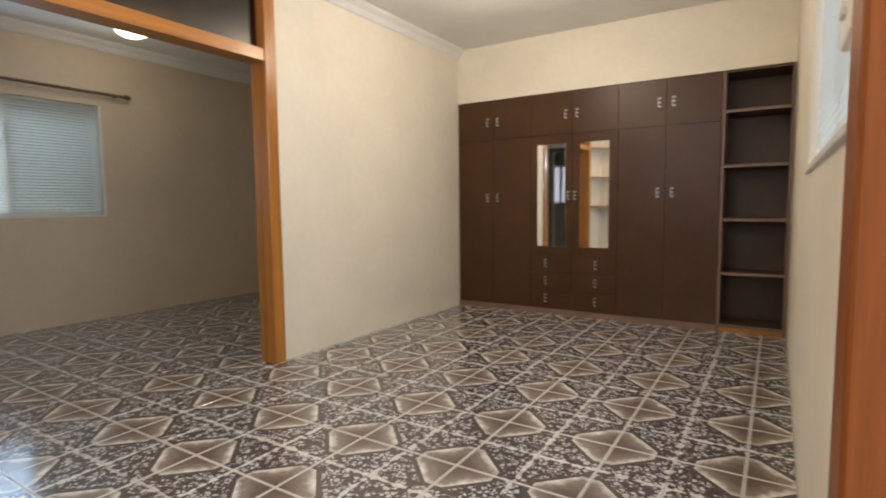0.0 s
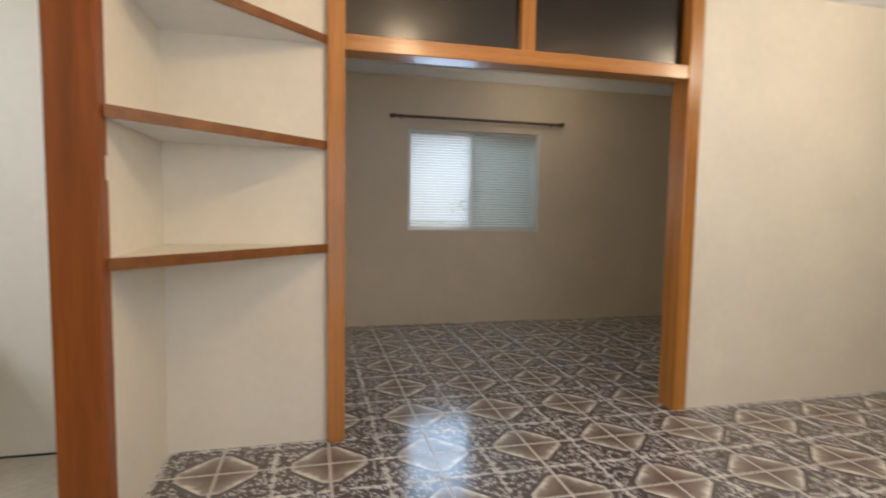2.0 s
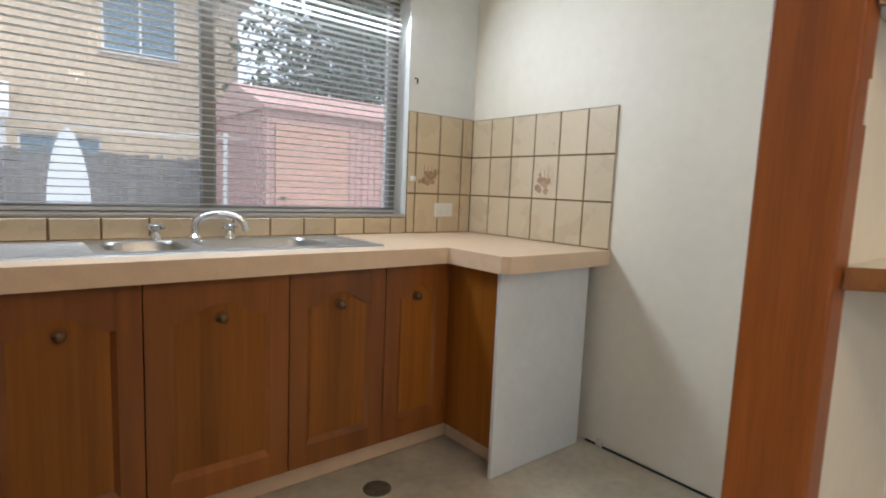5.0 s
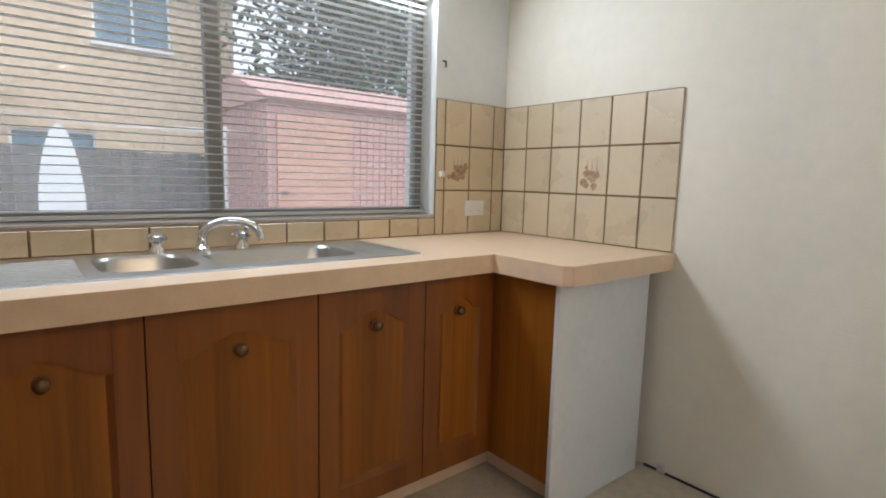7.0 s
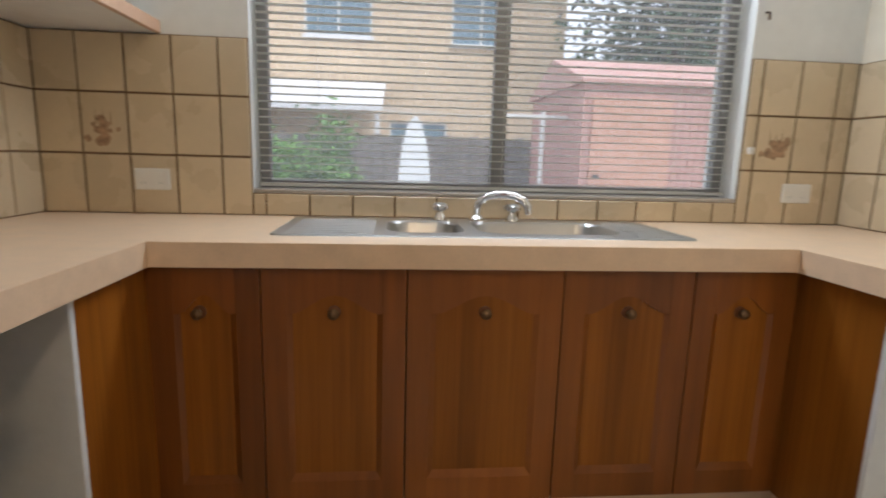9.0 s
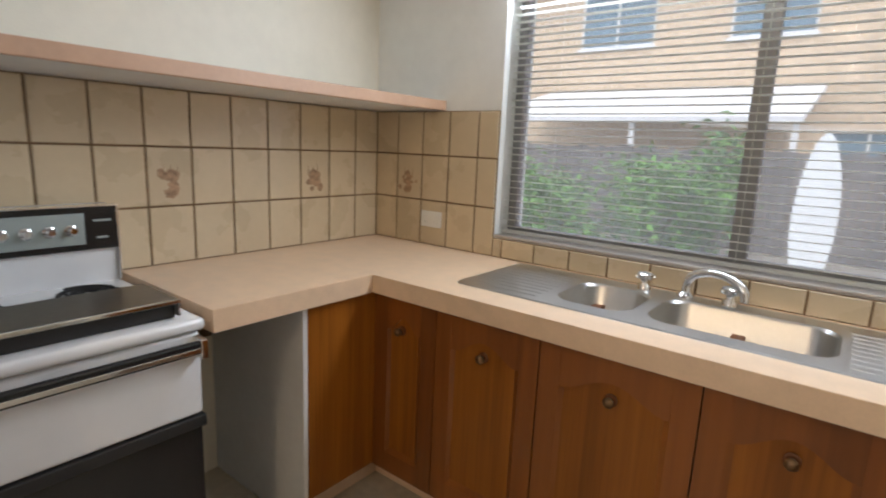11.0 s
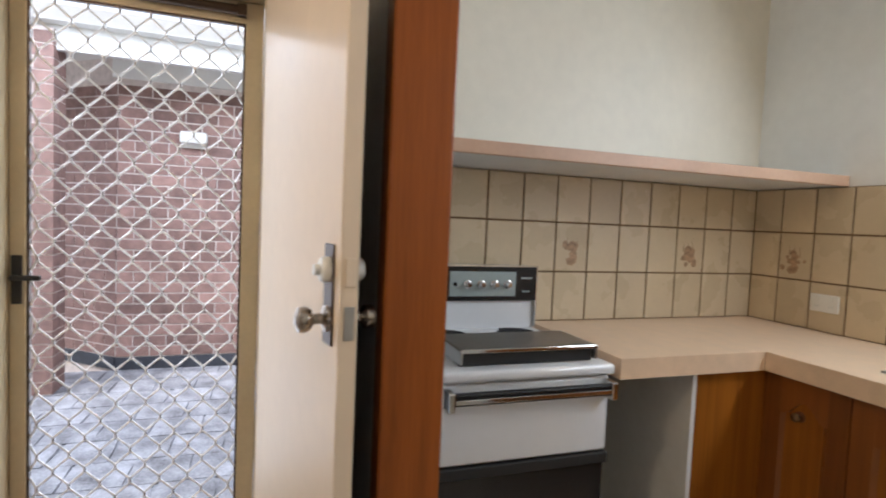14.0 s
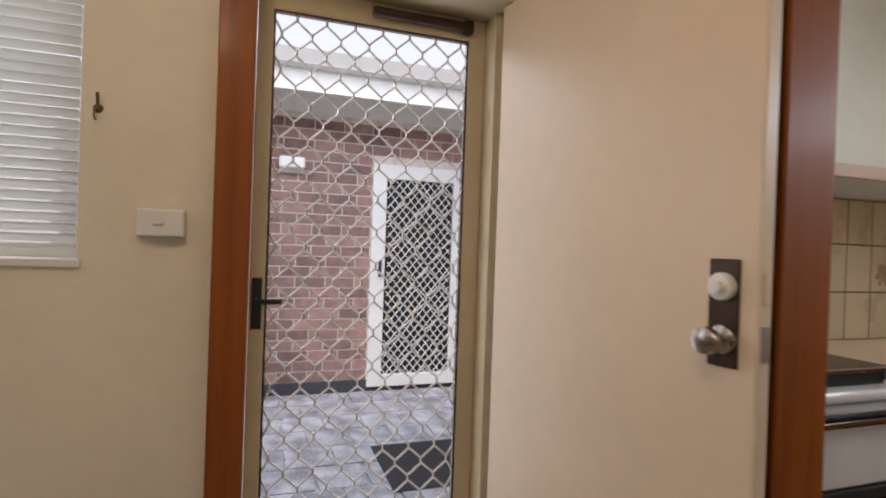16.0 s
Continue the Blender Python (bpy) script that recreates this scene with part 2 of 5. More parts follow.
def floor_tile_material():
    """Patterned ceramic: one octagon medallion over every four tiles, scrollwork between."""
    m = bpy.data.materials.new("patterned_floor_tile")
    m.use_nodes = True
    nt = m.node_tree
    b = nt.nodes["Principled BSDF"]
    geo = nt.nodes.new("ShaderNodeNewGeometry")
    sep = nt.nodes.new("ShaderNodeSeparateXYZ")
    nt.links.new(geo.outputs["Position"], sep.inputs[0])

    def mth(op, a, c=None, d=None):
        n = nt.nodes.new("ShaderNodeMath")
        n.operation = op
        for i, v in enumerate((a, c, d)):
            if v is None:
                continue
            if isinstance(v, (int, float)):
                n.inputs[i].default_value = v
            else:
                nt.links.new(v, n.inputs[i])
        return n.outputs[0]

    def fold(v, o):
        u = mth("MULTIPLY_ADD", v, 1 / FP, 0.5 - o / FP)
        return mth("MULTIPLY", mth("ABSOLUTE", mth("SUBTRACT", mth("FRACT", u), 0.5)), 2.0)

    a, c = fold(sep.outputs[0], FX), fold(sep.outputs[1], FY)
    octd = mth("MAXIMUM", mth("MAXIMUM", a, c), mth("MULTIPLY", mth("ADD", a, c), 0.83))
    n1 = nt.nodes.new("ShaderNodeTexNoise")
    n1.inputs["Scale"].default_value, n1.inputs["Detail"].default_value = 26, 5
    nt.links.new(geo.outputs["Position"], n1.inputs["Vector"])
    n2 = nt.nodes.new("ShaderNodeTexVoronoi")
    n2.feature = "DISTANCE_TO_EDGE"
    n2.inputs["Scale"].default_value = 44
    warp = nt.nodes.new("ShaderNodeVectorMath")
    warp.operation = "MULTIPLY_ADD"
    nt.links.new(n1.outputs["Color"], warp.inputs[0])
    warp.inputs[1].default_value = (0.03, 0.03, 0.0)
    nt.links.new(geo.outputs["Position"], warp.inputs[2])
    nt.links.new(warp.outputs[0], n2.inputs["Vector"])

    def ramp(v, stops, interp="LINEAR"):
        r = nt.nodes.new("ShaderNodeValToRGB")
        r.color_ramp.interpolation = interp
        while len(r.color_ramp.elements) < len(stops):
            r.color_ramp.elements.new(0.5)
        for e, (p, col) in zip(r.color_ramp.elements, stops):
            e.position, e.color = p, (*col, 1)
        nt.links.new(v, r.inputs[0])
        return r.outputs[0]

    def mix(f, x, y):
        n = nt.nodes.new("ShaderNodeMix")
        n.data_type = "RGBA"
        if isinstance(f, (int, float)):
            n.inputs[0].default_value = f
        else:
            nt.links.new(f, n.inputs[0])
        for i, v in ((6, x), (7, y)):
            if isinstance(v, tuple):
                n.inputs[i].default_value = (*v, 1)
            else:
                nt.links.new(v, n.inputs[i])
        return n.outputs[2]

    # medallion: brown heart fading to a pale rim; the quarters shade differently
    heart = mth("ADD", octd, mth("MULTIPLY", mth("SUBTRACT", n1.outputs[0], 0.5), 0.30))
    quarter = mth("MULTIPLY", mth("SUBTRACT", mth("MAXIMUM", a, c), mth("MINIMUM", a, c)), 0.35)
    heart = mth("SUBTRACT", heart, mth("MULTIPLY", quarter, 0.4))
    med = ramp(heart, [(0.05, (0.13, 0.092, 0.072)), (0.30, (0.17, 0.128, 0.104)), (0.52, (0.27, 0.225, 0.19)), (0.68, (0.84, 0.81, 0.73))])
    scroll = ramp(n2.outputs["Distance"], [(0.05, (0.075, 0.06, 0.057)), (0.12, (0.15, 0.125, 0.115)), (0.19, (0.82, 0.80, 0.80)), (0.34, (0.52, 0.49, 0.48))])
    dens = mth("GREATER_THAN", n1.outputs[0], 0.47)
    scroll = mix(mth("MULTIPLY", dens, 0.9), (0.09, 0.072, 0.068), scroll)
    out = mix(mth("GREATER_THAN", octd, 0.70), med, (0.10, 0.082, 0.075))
    out = mix(mth("GREATER_THAN", octd, 0.80), out, scroll)
    # pale beaded band along the outer joints
    band = mth("MAXIMUM", a, c)
    wob = mth("MULTIPLY_ADD", mth("SUBTRACT", n1.outputs[0], 0.5), 0.22, band)
    out = mix(mth("MULTIPLY", mth("GREATER_THAN", wob, 0.968), 0.8), out, (0.78, 0.76, 0.72))
    thin = mth("LESS_THAN", mth("MINIMUM", a, c), 0.026)
    out = mix(mth("MULTIPLY", thin, 0.9), out, (0.72, 0.69, 0.64))
    nt.links.new(out, b.inputs["Base Color"])
    b.inputs["Specular IOR Level"].default_value = 0.8
    n3 = nt.nodes.new("ShaderNodeTexNoise")
    n3.inputs["Scale"].default_value = 9
    nt.links.new(geo.outputs["Position"], n3.inputs["Vector"])
    nt.links.new(mth("MULTIPLY_ADD", n3.outputs[0], 0.18, 0.07), b.inputs["Roughness"])
    bp = nt.nodes.new("ShaderNodeBump")
    bp.inputs["Strength"].default_value, bp.inputs["Distance"].default_value = 0.12, 0.003
    nt.links.new(n3.outputs[0], bp.inputs["Height"])
    nt.links.new(bp.outputs[0], b.inputs["Normal"])
    return m


FTILE = floor_tile_material()
FGROUT = mat("floor_grout", (0.32, 0.28, 0.24), 0.85, var=0.2, scale=20)


# ---- mesh helpers ----
def box(bm, x0, x1, y0, y1, z0, z1, bevel=0.0, seg=2):
    r = bmesh.ops.create_cube(bm, size=1.0, matrix=Matrix.Translation(((x0 + x1) / 2, (y0 + y1) / 2, (z0 + z1) / 2)) @ Matrix.Diagonal((abs(x1 - x0), abs(y1 - y0), abs(z1 - z0), 1)))
    if bevel:
        es = list({e for v in r["verts"] for e in v.link_edges})
        bmesh.ops.bevel(bm, geom=es, offset=bevel, segments=seg, profile=0.5, affect="EDGES")
    return bm


def B(x0, x1, y0, y1, z0, z1, bevel=0.0, seg=2):
    return box(bmesh.new(), x0, x1, y0, y1, z0, z1, bevel, seg)


def cyl(bm, p, q, r, r2=None, n=16):
    p, q = Vector(p), Vector(q)
    m = Matrix.Translation((p + q) / 2) @ (q - p).to_track_quat("Z", "Y").to_matrix().to_4x4()
    bmesh.ops.create_cone(bm, cap_ends=True, segments=n, radius1=r, radius2=r if r2 is None else r2, depth=(q - p).length, matrix=m)
    return bm


def lathe(bm, prof, m, n=24):
    """prof: (radius, height) pairs turned about z, then placed by m."""
    rings = [[bm.verts.new(m @ Vector((r * math.cos(2 * math.pi * i / n), r * math.sin(2 * math.pi * i / n), h))) for i in range(n)] for r, h in prof]
    for a, b in zip(rings, rings[1:]):
        for i in range(n):
            bm.faces.new((a[i], a[(i + 1) % n], b[(i + 1) % n], b[i]))
    bm.faces.new(list(reversed(rings[0])))
    bm.faces.new(rings[-1])
    return bm


def tube(bm, pts, r, n=6):
    pts = [Vector(p) for p in pts]
    rings = []
    for i, p in enumerate(pts):
        d = (pts[min(i + 1, len(pts) - 1)] - pts[max(i - 1, 0)]).normalized()
        u = d.cross(Vector((1, 0.02, 0.01))).normalized()
        v = d.cross(u)
        rings.append([bm.verts.new(p + r * (u * math.cos(2 * math.pi * k / n) + v * math.sin(2 * math.pi * k / n))) for k in range(n)])
    for a, b in zip(rings, rings[1:]):
        for k in range(n):
            bm.faces.new((a[k], a[(k + 1) % n], b[(k + 1) % n], b[k]))
    bm.faces.new(list(reversed(rings[0])))
    bm.faces.new(rings[-1])
    return bm


def prism(bm, outline, axis, lo, hi):
    """An outline of 2D points pushed along an axis."""
    def at(p, h):
        return {"x": (h, p[0], p[1]), "y": (p[0], h, p[1]), "z": (p[0], p[1], h)}[axis]
    a = [bm.verts.new(at(p, lo)) for p in outline]
    b = [bm.verts.new(at(p, hi)) for p in outline]
    n = len(outline)
    bm.faces.new(a)
    bm.faces.new(b[::-1])
    for i in range(n):
        bm.faces.new((a[i], b[i], b[(i + 1) % n], a[(i + 1) % n]))
    return bm


def mesh(name, bm, material, smooth=False):
    bmesh.ops.recalc_face_normals(bm, faces=bm.faces)
    me = bpy.data.meshes.new(name)
    bm.to_mesh(me)
    bm.free()
    me.materials.append(material)
    if smooth:
        for p in me.polygons:
            p.use_smooth = True
        me.set_sharp_from_angle(angle=radians(38))
    return me


def part(name, bm, material, parent, label="", smooth=False):
    ob = new(name, mesh(name, bm, material, smooth))
    ob.parent = parent
    if label:
        ob["label"] = label
    return ob


def piece(name, me, parent, loc, rz=0.0):
    ob = new(name, me)
    ob.parent = parent
    ob.matrix_basis = pose(*loc, 0, 0, rz)
    return ob


def thing(name, label, category, group="", at=(0, 0, 0), rz=0.0):
    ob = new(name)
    ob.empty_display_size = 0.1
    ob.matrix_basis = pose(*at, 0, 0, rz)
    return tagged(ob, label, category, group)


def structure(name, bm, material, label, category="", smooth=False):
    ob = new(name, mesh(name, bm, material, smooth))
    return tagged(ob, label, category or name.split("_")[0], kind="structure")


def wall_bm(axis, lo, hi, u0, u1, z0, z1, holes=()):
    """A thick wall across one axis, with rectangular holes (u0, u1, z0, z1) through it."""
    bm = bmesh.new()
    us = sorted({u0, u1, *[h[0] for h in holes], *[h[1] for h in holes]})
    zs = sorted({z0, z1, *[h[2] for h in holes], *[h[3] for h in holes]})
    solid = lambda i, j: 0 <= i < len(us) - 1 and 0 <= j < len(zs) - 1 and not any(h[0] <= (us[i] + us[i + 1]) / 2 <= h[1] and h[2] <= (zs[j] + zs[j + 1]) / 2 <= h[3] for h in holes)
    P = lambda d, u, z: bm.verts.new((d, u, z) if axis == "x" else (u, d, z))
    for i in range(len(us) - 1):
        for j in range(len(zs) - 1):
            if not solid(i, j):
                continue
            a, b, c, d = us[i], us[i + 1], zs[j], zs[j + 1]
            for h in (lo, hi):
                bm.faces.new((P(h, a, c), P(h, b, c), P(h, b, d), P(h, a, d)))
            for (p, q), (di, dj) in ((((a, c), (b, c)), (0, -1)), (((a, d), (b, d)), (0, 1)), (((a, c), (a, d)), (-1, 0)), (((b, c), (b, d)), (1, 0))):
                if not solid(i + di, j + dj):
                    bm.faces.new((P(lo, *p), P(lo, *q), P(hi, *q), P(hi, *p)))
    bmesh.ops.remove_doubles(bm, verts=bm.verts, dist=1e-5)
    return bm


# ---- plan ----
XE, YN, H = 2.892, 7.09, 2.60       # east wall face, wardrobe face, ceiling
XB = -2.607                          # back bedroom's far wall
KZ = 0.045                           # kitchen floor level
KW = (0.43, 2.20, 0.985, 2.06)       # kitchen window
RW = (3.36, 4.86, 1.16, 2.10)        # east window
BW = (3.49, 4.89, 0.985, 2.0)        # bedroom window
DO = (2.19, 2.955, 0.0, 2.035)       # door opening
OP = (2.70, 4.65)                    # clear opening into the bedroom
TILE_Y0 = 1.80

wall_south = structure("wall_south", wall_bm("y", -0.22, 0.0, -2.85, XE, -0.05, H, [KW, (-1.95, -1.0, 1.05, 1.95)]), KPAINT, "white painted kitchen wall with a wide window")
wall_west = structure("wall_west", wall_bm("x", -0.11, 0.0, 0.0, 7.8, -0.05, H, [(2.615, 4.735, -0.06, 2.58)]), PAINT, "cream painted partition wall with a wide opening")
wall_east = structure("wall_east", wall_bm("x", XE, XE + 0.24, -0.22, 7.8, -0.15, H, [RW, (DO[0] - 0.03, DO[1] + 0.03, -0.16, DO[3] + 0.03)]), PAINT, "cream painted outer wall with window and door")
wall_north = structure("wall_north", wall_bm("y", 7.66, 7.8, 0.0, XE, -0.05, H), PAINT, "cream wall closing the built-in wardrobe recess")
bulkhead = structure("wall_bulkhead", wall_bm("y", YN, YN + 0.1, 0.002, XE - 0.002, 2.068, H - 0.001), PAINT, "cream bulkhead wall above the built-in wardrobe")
# the three bedroom walls wear the darkened copy of the cream paint
wall_bed_far = structure("wall_bedroom_west", wall_bm("x", XB - 0.22, XB, 1.9, 7.0, -0.05, H, [BW]), PAINT_DIM, "bedroom wall darkened to beige, with a blind-covered window")
wall_bed_s = structure("wall_bedroom_south", wall_bm("y", 1.9, 2.02, XB, -0.11, -0.05, H, [(-0.88, -0.15, -0.06, 2.04)]), PAINT_DIM, "plain bedroom side wall, cream darkened to beige")
wall_bed_n = structure("wall_bedroom_north", wall_bm("y", 6.9, 7.0, XB, -0.11, -0.05, H), PAINT_DIM, "plain bedroom side wall, cream darkened to beige")
wing_w = structure("wall_wing_west", B(0.0, 0.715, 1.752, 1.868, KZ - 0.05, H), PAINT, "short cream wing wall behind the corner shelves", "wall")
wing_e = structure("wall_wing_east", B(2.20, XE, 1.80, 1.905, 0.0, H), KPAINT, "short white wing wall between stove and door", "wall")
structure("wall_back_room", wall_bm("x", XB - 0.22, XB, 0.0, 1.9, -0.05, H), KPAINT, "plain white wall of the back room", "wall")
structure("floor_back_room", B(XB, -0.11, 0.0, 1.80, -0.12, -0.004), VINYL, "plain beige back room floor", "floor")
ceiling = structure("ceiling", B(XB - 0.25, XE + 0.24, -0.22, 7.8, H, H + 0.12), CEIL, "flat off-white painted ceiling")


bm = bmesh.new()
for (w, s, lo, hi) in ((0.0, 1, 4.74, YN),):
    a = [bm.verts.new((w + s * p, lo, H - z)) for p, z in ((0.0, 0.001), (0.085, 0.001), (0.075, 0.02), (0.04, 0.045), (0.018, 0.08), (0.0, 0.09))]
    b = [bm.verts.new(v.co + Vector((0, hi - lo, 0))) for v in a]
    bm.faces.new(a)
    bm.faces.new(b[::-1])
    for i in range(6):
        bm.faces.new((a[i], b[i], b[(i + 1) % 6], a[(i + 1) % 6]))
structure("cornice_west", bm, CEIL, "small coved plaster cornice under the ceiling", "cornice")
bm = bmesh.new()
a = [bm.verts.new((XB + p, 2.02, H - z)) for p, z in ((0.0, 0.001), (0.085, 0.001), (0.075, 0.02), (0.04, 0.045), (0.018, 0.08), (0.0, 0.09))]
b = [bm.verts.new(v.co + Vector((0, 4.88, 0))) for v in a]
for i in range(6):
    bm.faces.new((a[i], b[i], b[(i + 1) % 6], a[(i + 1) % 6]))
structure("cornice_bedroom", bm, CEIL, "small coved plaster cornice in the bedroom", "cornice")

floor = structure("floor", B(XB - 0.2, XE, TILE_Y0, 7.8, -0.12, -0.004), FGROUT, "patterned brown ceramic tile floor with pale grout")
kfloor = structure("floor_kitchen", B(-0.0, XE, 0.0, TILE_Y0 + 0.03, -0.12, KZ, 0.004), VINYL, "worn beige kitchen floor with scuffs and stains", "floor")

# ---- timber posts, beam and transom of the bedroom opening ----
opening = thing("opening_frame", "orange varnished timber door-less opening frame with smoked transom", "door frame")
X0, X1 = -0.125, 0.022
part("jamb", B(X0, X1 + 0.02, 2.612, 2.70, 0.0, H - 0.02, 0.006), TIMBER, opening)
part("jamb", B(X0, X1, 4.65, 4.738, 0.0, H - 0.02, 0.006), TIMBER, opening)
part("beam", B(X0 + 0.004, X1 - 0.004, 2.70, 4.65, 1.962, 2.042, 0.005), TIMBER_H, opening)
part("mullion", B(X0 + 0.02, X1 - 0.016, 3.625, 3.70, 2.042, 2.53, 0.004), TIMBER, opening)
part("top_rail", B(X0 + 0.004, X1 - 0.004, 2.70, 4.65, 2.53, H - 0.02, 0.004), TIMBER_H, opening)
for y0, y1 in ((2.70, 3.625), (3.70, 4.65)):
    part("transom_pane", B(-0.056, -0.050, y0, y1, 2.042, 2.53), SMOKE, opening, "dark smoked glass pane")

door_2 = tagged(new("door_2"), "dark timber frame of the doorway to the back room", "door frame", kind="structure")
for a, b, c, d in ((-0.95, -0.88, 0.0, 2.11), (-0.15, -0.115, 0.0, 2.11), (-0.88, -0.15, 2.04, 2.11)):
    part("architrave", B(a, b, 2.021, 2.04, c, d, 0.004), BARK, door_2)

# ---- corner shelf unit ----
post_b = thing("timber_post", "orange-brown varnished timber post on the wing wall end", "post")
part("post_board", B(0.715, 0.80, 1.735, 1.885, 0.0, H, 0.006), POSTW, post_b)
part("strike_plate", B(0.722, 0.742, 1.8852, 1.8885, 1.27, 1.35, 0.001), PAINT, post_b, "white painted strike plate")
for k, z in enumerate((1.012, 1.516, 2.02)):
    sh = thing("corner_shelf", "triangular white corner shelf with dark timber front edge", "shelf", "corner shelves")
    tri = [(0.004, 1.872), (0.725, 1.872), (0.004, 2.608)]
    part("shelf_board", prism(bmesh.new(), tri, "z", z - 0.036, z - 0.003), PANELW if k else PAINT, sh)
    p, q = Vector((0.742, 1.886, 0)), Vector((0.012, 2.628, 0))
    d = (q - p).normalized()
    n = Vector((d.y, -d.x, 0)) * -1
    if n.x < 0:
        n = -n
    o = [(p.x, p.y), (q.x, q.y), (q.x + n.x * 0.02, q.y - 0.016), (p.x + n.x * 0.02, p.y + n.y * 0.006)]
    part("front_edge", prism(bmesh.new(), o, "z", z - 0.042, z), SHELFW, sh, "dark varnished timber edge strip")

# ---- built-in wardrobe ----
ward = thing("wardrobe", "dark brown laminate built-in wardrobe with mirrors and chrome handles", "wardrobe")
part("carcass", B(0.004, 2.405, YN + 0.02, YN + 0.55, 0.0, 2.066), DARKI, ward)
part("kickboard", B(0.004, 2.405, YN - 0.004, YN + 0.02, 0.001, 0.05), EDGE, ward)


def handle(parent, x, z):
    h = part("handle", box(bmesh.new(), x - 0.010, x + 0.010, YN - 0.012, YN - 0.001, z - 0.036, z + 0.036, 0.003), BRONZE, parent)
    bm = bmesh.new()
    box(bm, x - 0.013, x - 0.008, YN - 0.022, YN - 0.012, z - 0.038, z + 0.038, 0.002)
    for dz in (-0.034, 0.0, 0.034):
        box(bm, x - 0.008, x + 0.013, YN - 0.022, YN - 0.012, z + dz - 0.006, z + dz + 0.006, 0.002)
    part("handle_frame", bm, STEEL, h, "bright chrome frame")


def wdoor(x0, x1, z0, z1, hx=None, hz=None, name="door"):
    d = part(name, B(x0 + 0.001, x1 - 0.001, YN, YN + 0.018, z0 + 0.001, z1 - 0.001, 0.001, 1), DARKL, ward)
    if hx is not None:
        handle(d, hx, hz)
    return d


for x0, xm, x1 in ((0.004, 0.40, 0.80), (1.61, 2.0, 2.405)):
    hz = 1.85 if x0 < 1 else 1.872
    for a, b, hx in ((x0, xm, xm - 0.055), (xm, x1, xm + 0.055)):
        wdoor(a, b, 1.68, 2.066, hx, hz)
        wdoor(a, b, 0.05, 1.68, hx, 1.11 if x0 < 1 else 1.13)
wdoor(0.80, 1.2, 1.68, 2.066, 1.145, 1.858)
wdoor(1.2, 1.61, 1.68, 2.066, 1.25, 1.858)
for x0, x1, m0, m1, hx in ((0.80, 1.205, 0.868, 1.14, 1.173), (1.205, 1.61, 1.275, 1.537, 1.235)):
    d = wdoor(x0, x1, 0.565, 1.68, hx, 1.12)
    part("mirror", B(m0, m1, YN - 0.005, YN - 0.001, 0.645, 1.597, 0.002, 1), MIRROR, d, "tall narrow mirror panel")
for x0, x1, hx in ((0.80, 1.205, 0.96), (1.205, 1.61, 1.43)):
    for k, hz in enumerate((0.487, 0.322, 0.153)):
        z1 = 0.565 - k * 0.172
        wdoor(x0, x1, z1 - 0.172, z1, hx, hz, "drawer")
shelf = thing("bookshelf", "dark brown built-in open bookshelf, empty, beside the wardrobe", "shelf")
part("side_panel", B(2.41, 2.432, YN - 0.006, YN + 0.36, 0.0, 2.066, 0.002, 1), EDGE, shelf)
part("side_panel", B(2.866, 2.888, YN - 0.006, YN + 0.36, 0.0, 2.066, 0.002, 1), EDGE, shelf)
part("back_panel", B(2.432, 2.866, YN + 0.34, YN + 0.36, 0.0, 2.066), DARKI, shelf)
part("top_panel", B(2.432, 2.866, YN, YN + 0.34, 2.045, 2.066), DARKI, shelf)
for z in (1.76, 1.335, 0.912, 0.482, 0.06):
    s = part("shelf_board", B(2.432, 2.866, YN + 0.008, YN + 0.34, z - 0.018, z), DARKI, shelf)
    part("edge_strip", B(2.432, 2.866, YN, YN + 0.008, z - 0.02, z + 0.002), EDGE, s, "pale worn edge strip")
part("kickboard", B(2.432, 2.866, YN + 0.02, YN + 0.04, 0.0, 0.042), TIMBER_H, shelf)


# ---- windows and blinds ----
def window(name, axis, wall_in, wall_out, hole, frame_mat, split, label):
    """A sliding sash window in the middle of the wall's depth."""
    u0, u1, z0, z1 = hole
    w = tagged(new(name), label, "window", kind="structure")
    mid = wall_in + (wall_out - wall_in) * 0.55
    def bx(a, b, c, d, off=0.0, t=0.022, bev=0.003):
        return B(mid - t + off, mid + t + off, a, b, c, d, bev) if axis == "x" else B(a, b, mid - t + off, mid + t + off, c, d, bev)
    f = 0.035
    part("window_frame", bx(u0, u1, z0, z0 + f), frame_mat, w)
    part("window_frame", bx(u0, u1, z1 - f, z1), frame_mat, w)
    part("window_frame", bx(u0, u0 + f, z0 + f, z1 - f), frame_mat, w)
    part("window_frame", bx(u1 - f, u1, z0 + f, z1 - f), frame_mat, w)
    part("window_stile", bx(split - 0.026, split + 0.026, z0 + f, z1 - f), frame_mat, w)
    for a, b in ((u0 + f, split - 0.026), (split + 0.026, u1 - f)):
        g = part("pane", bx(a, b, z0 + f, z1 - f, 0, 0.003, 0), GLASS, w)
        g.visible_shadow = False
    return w


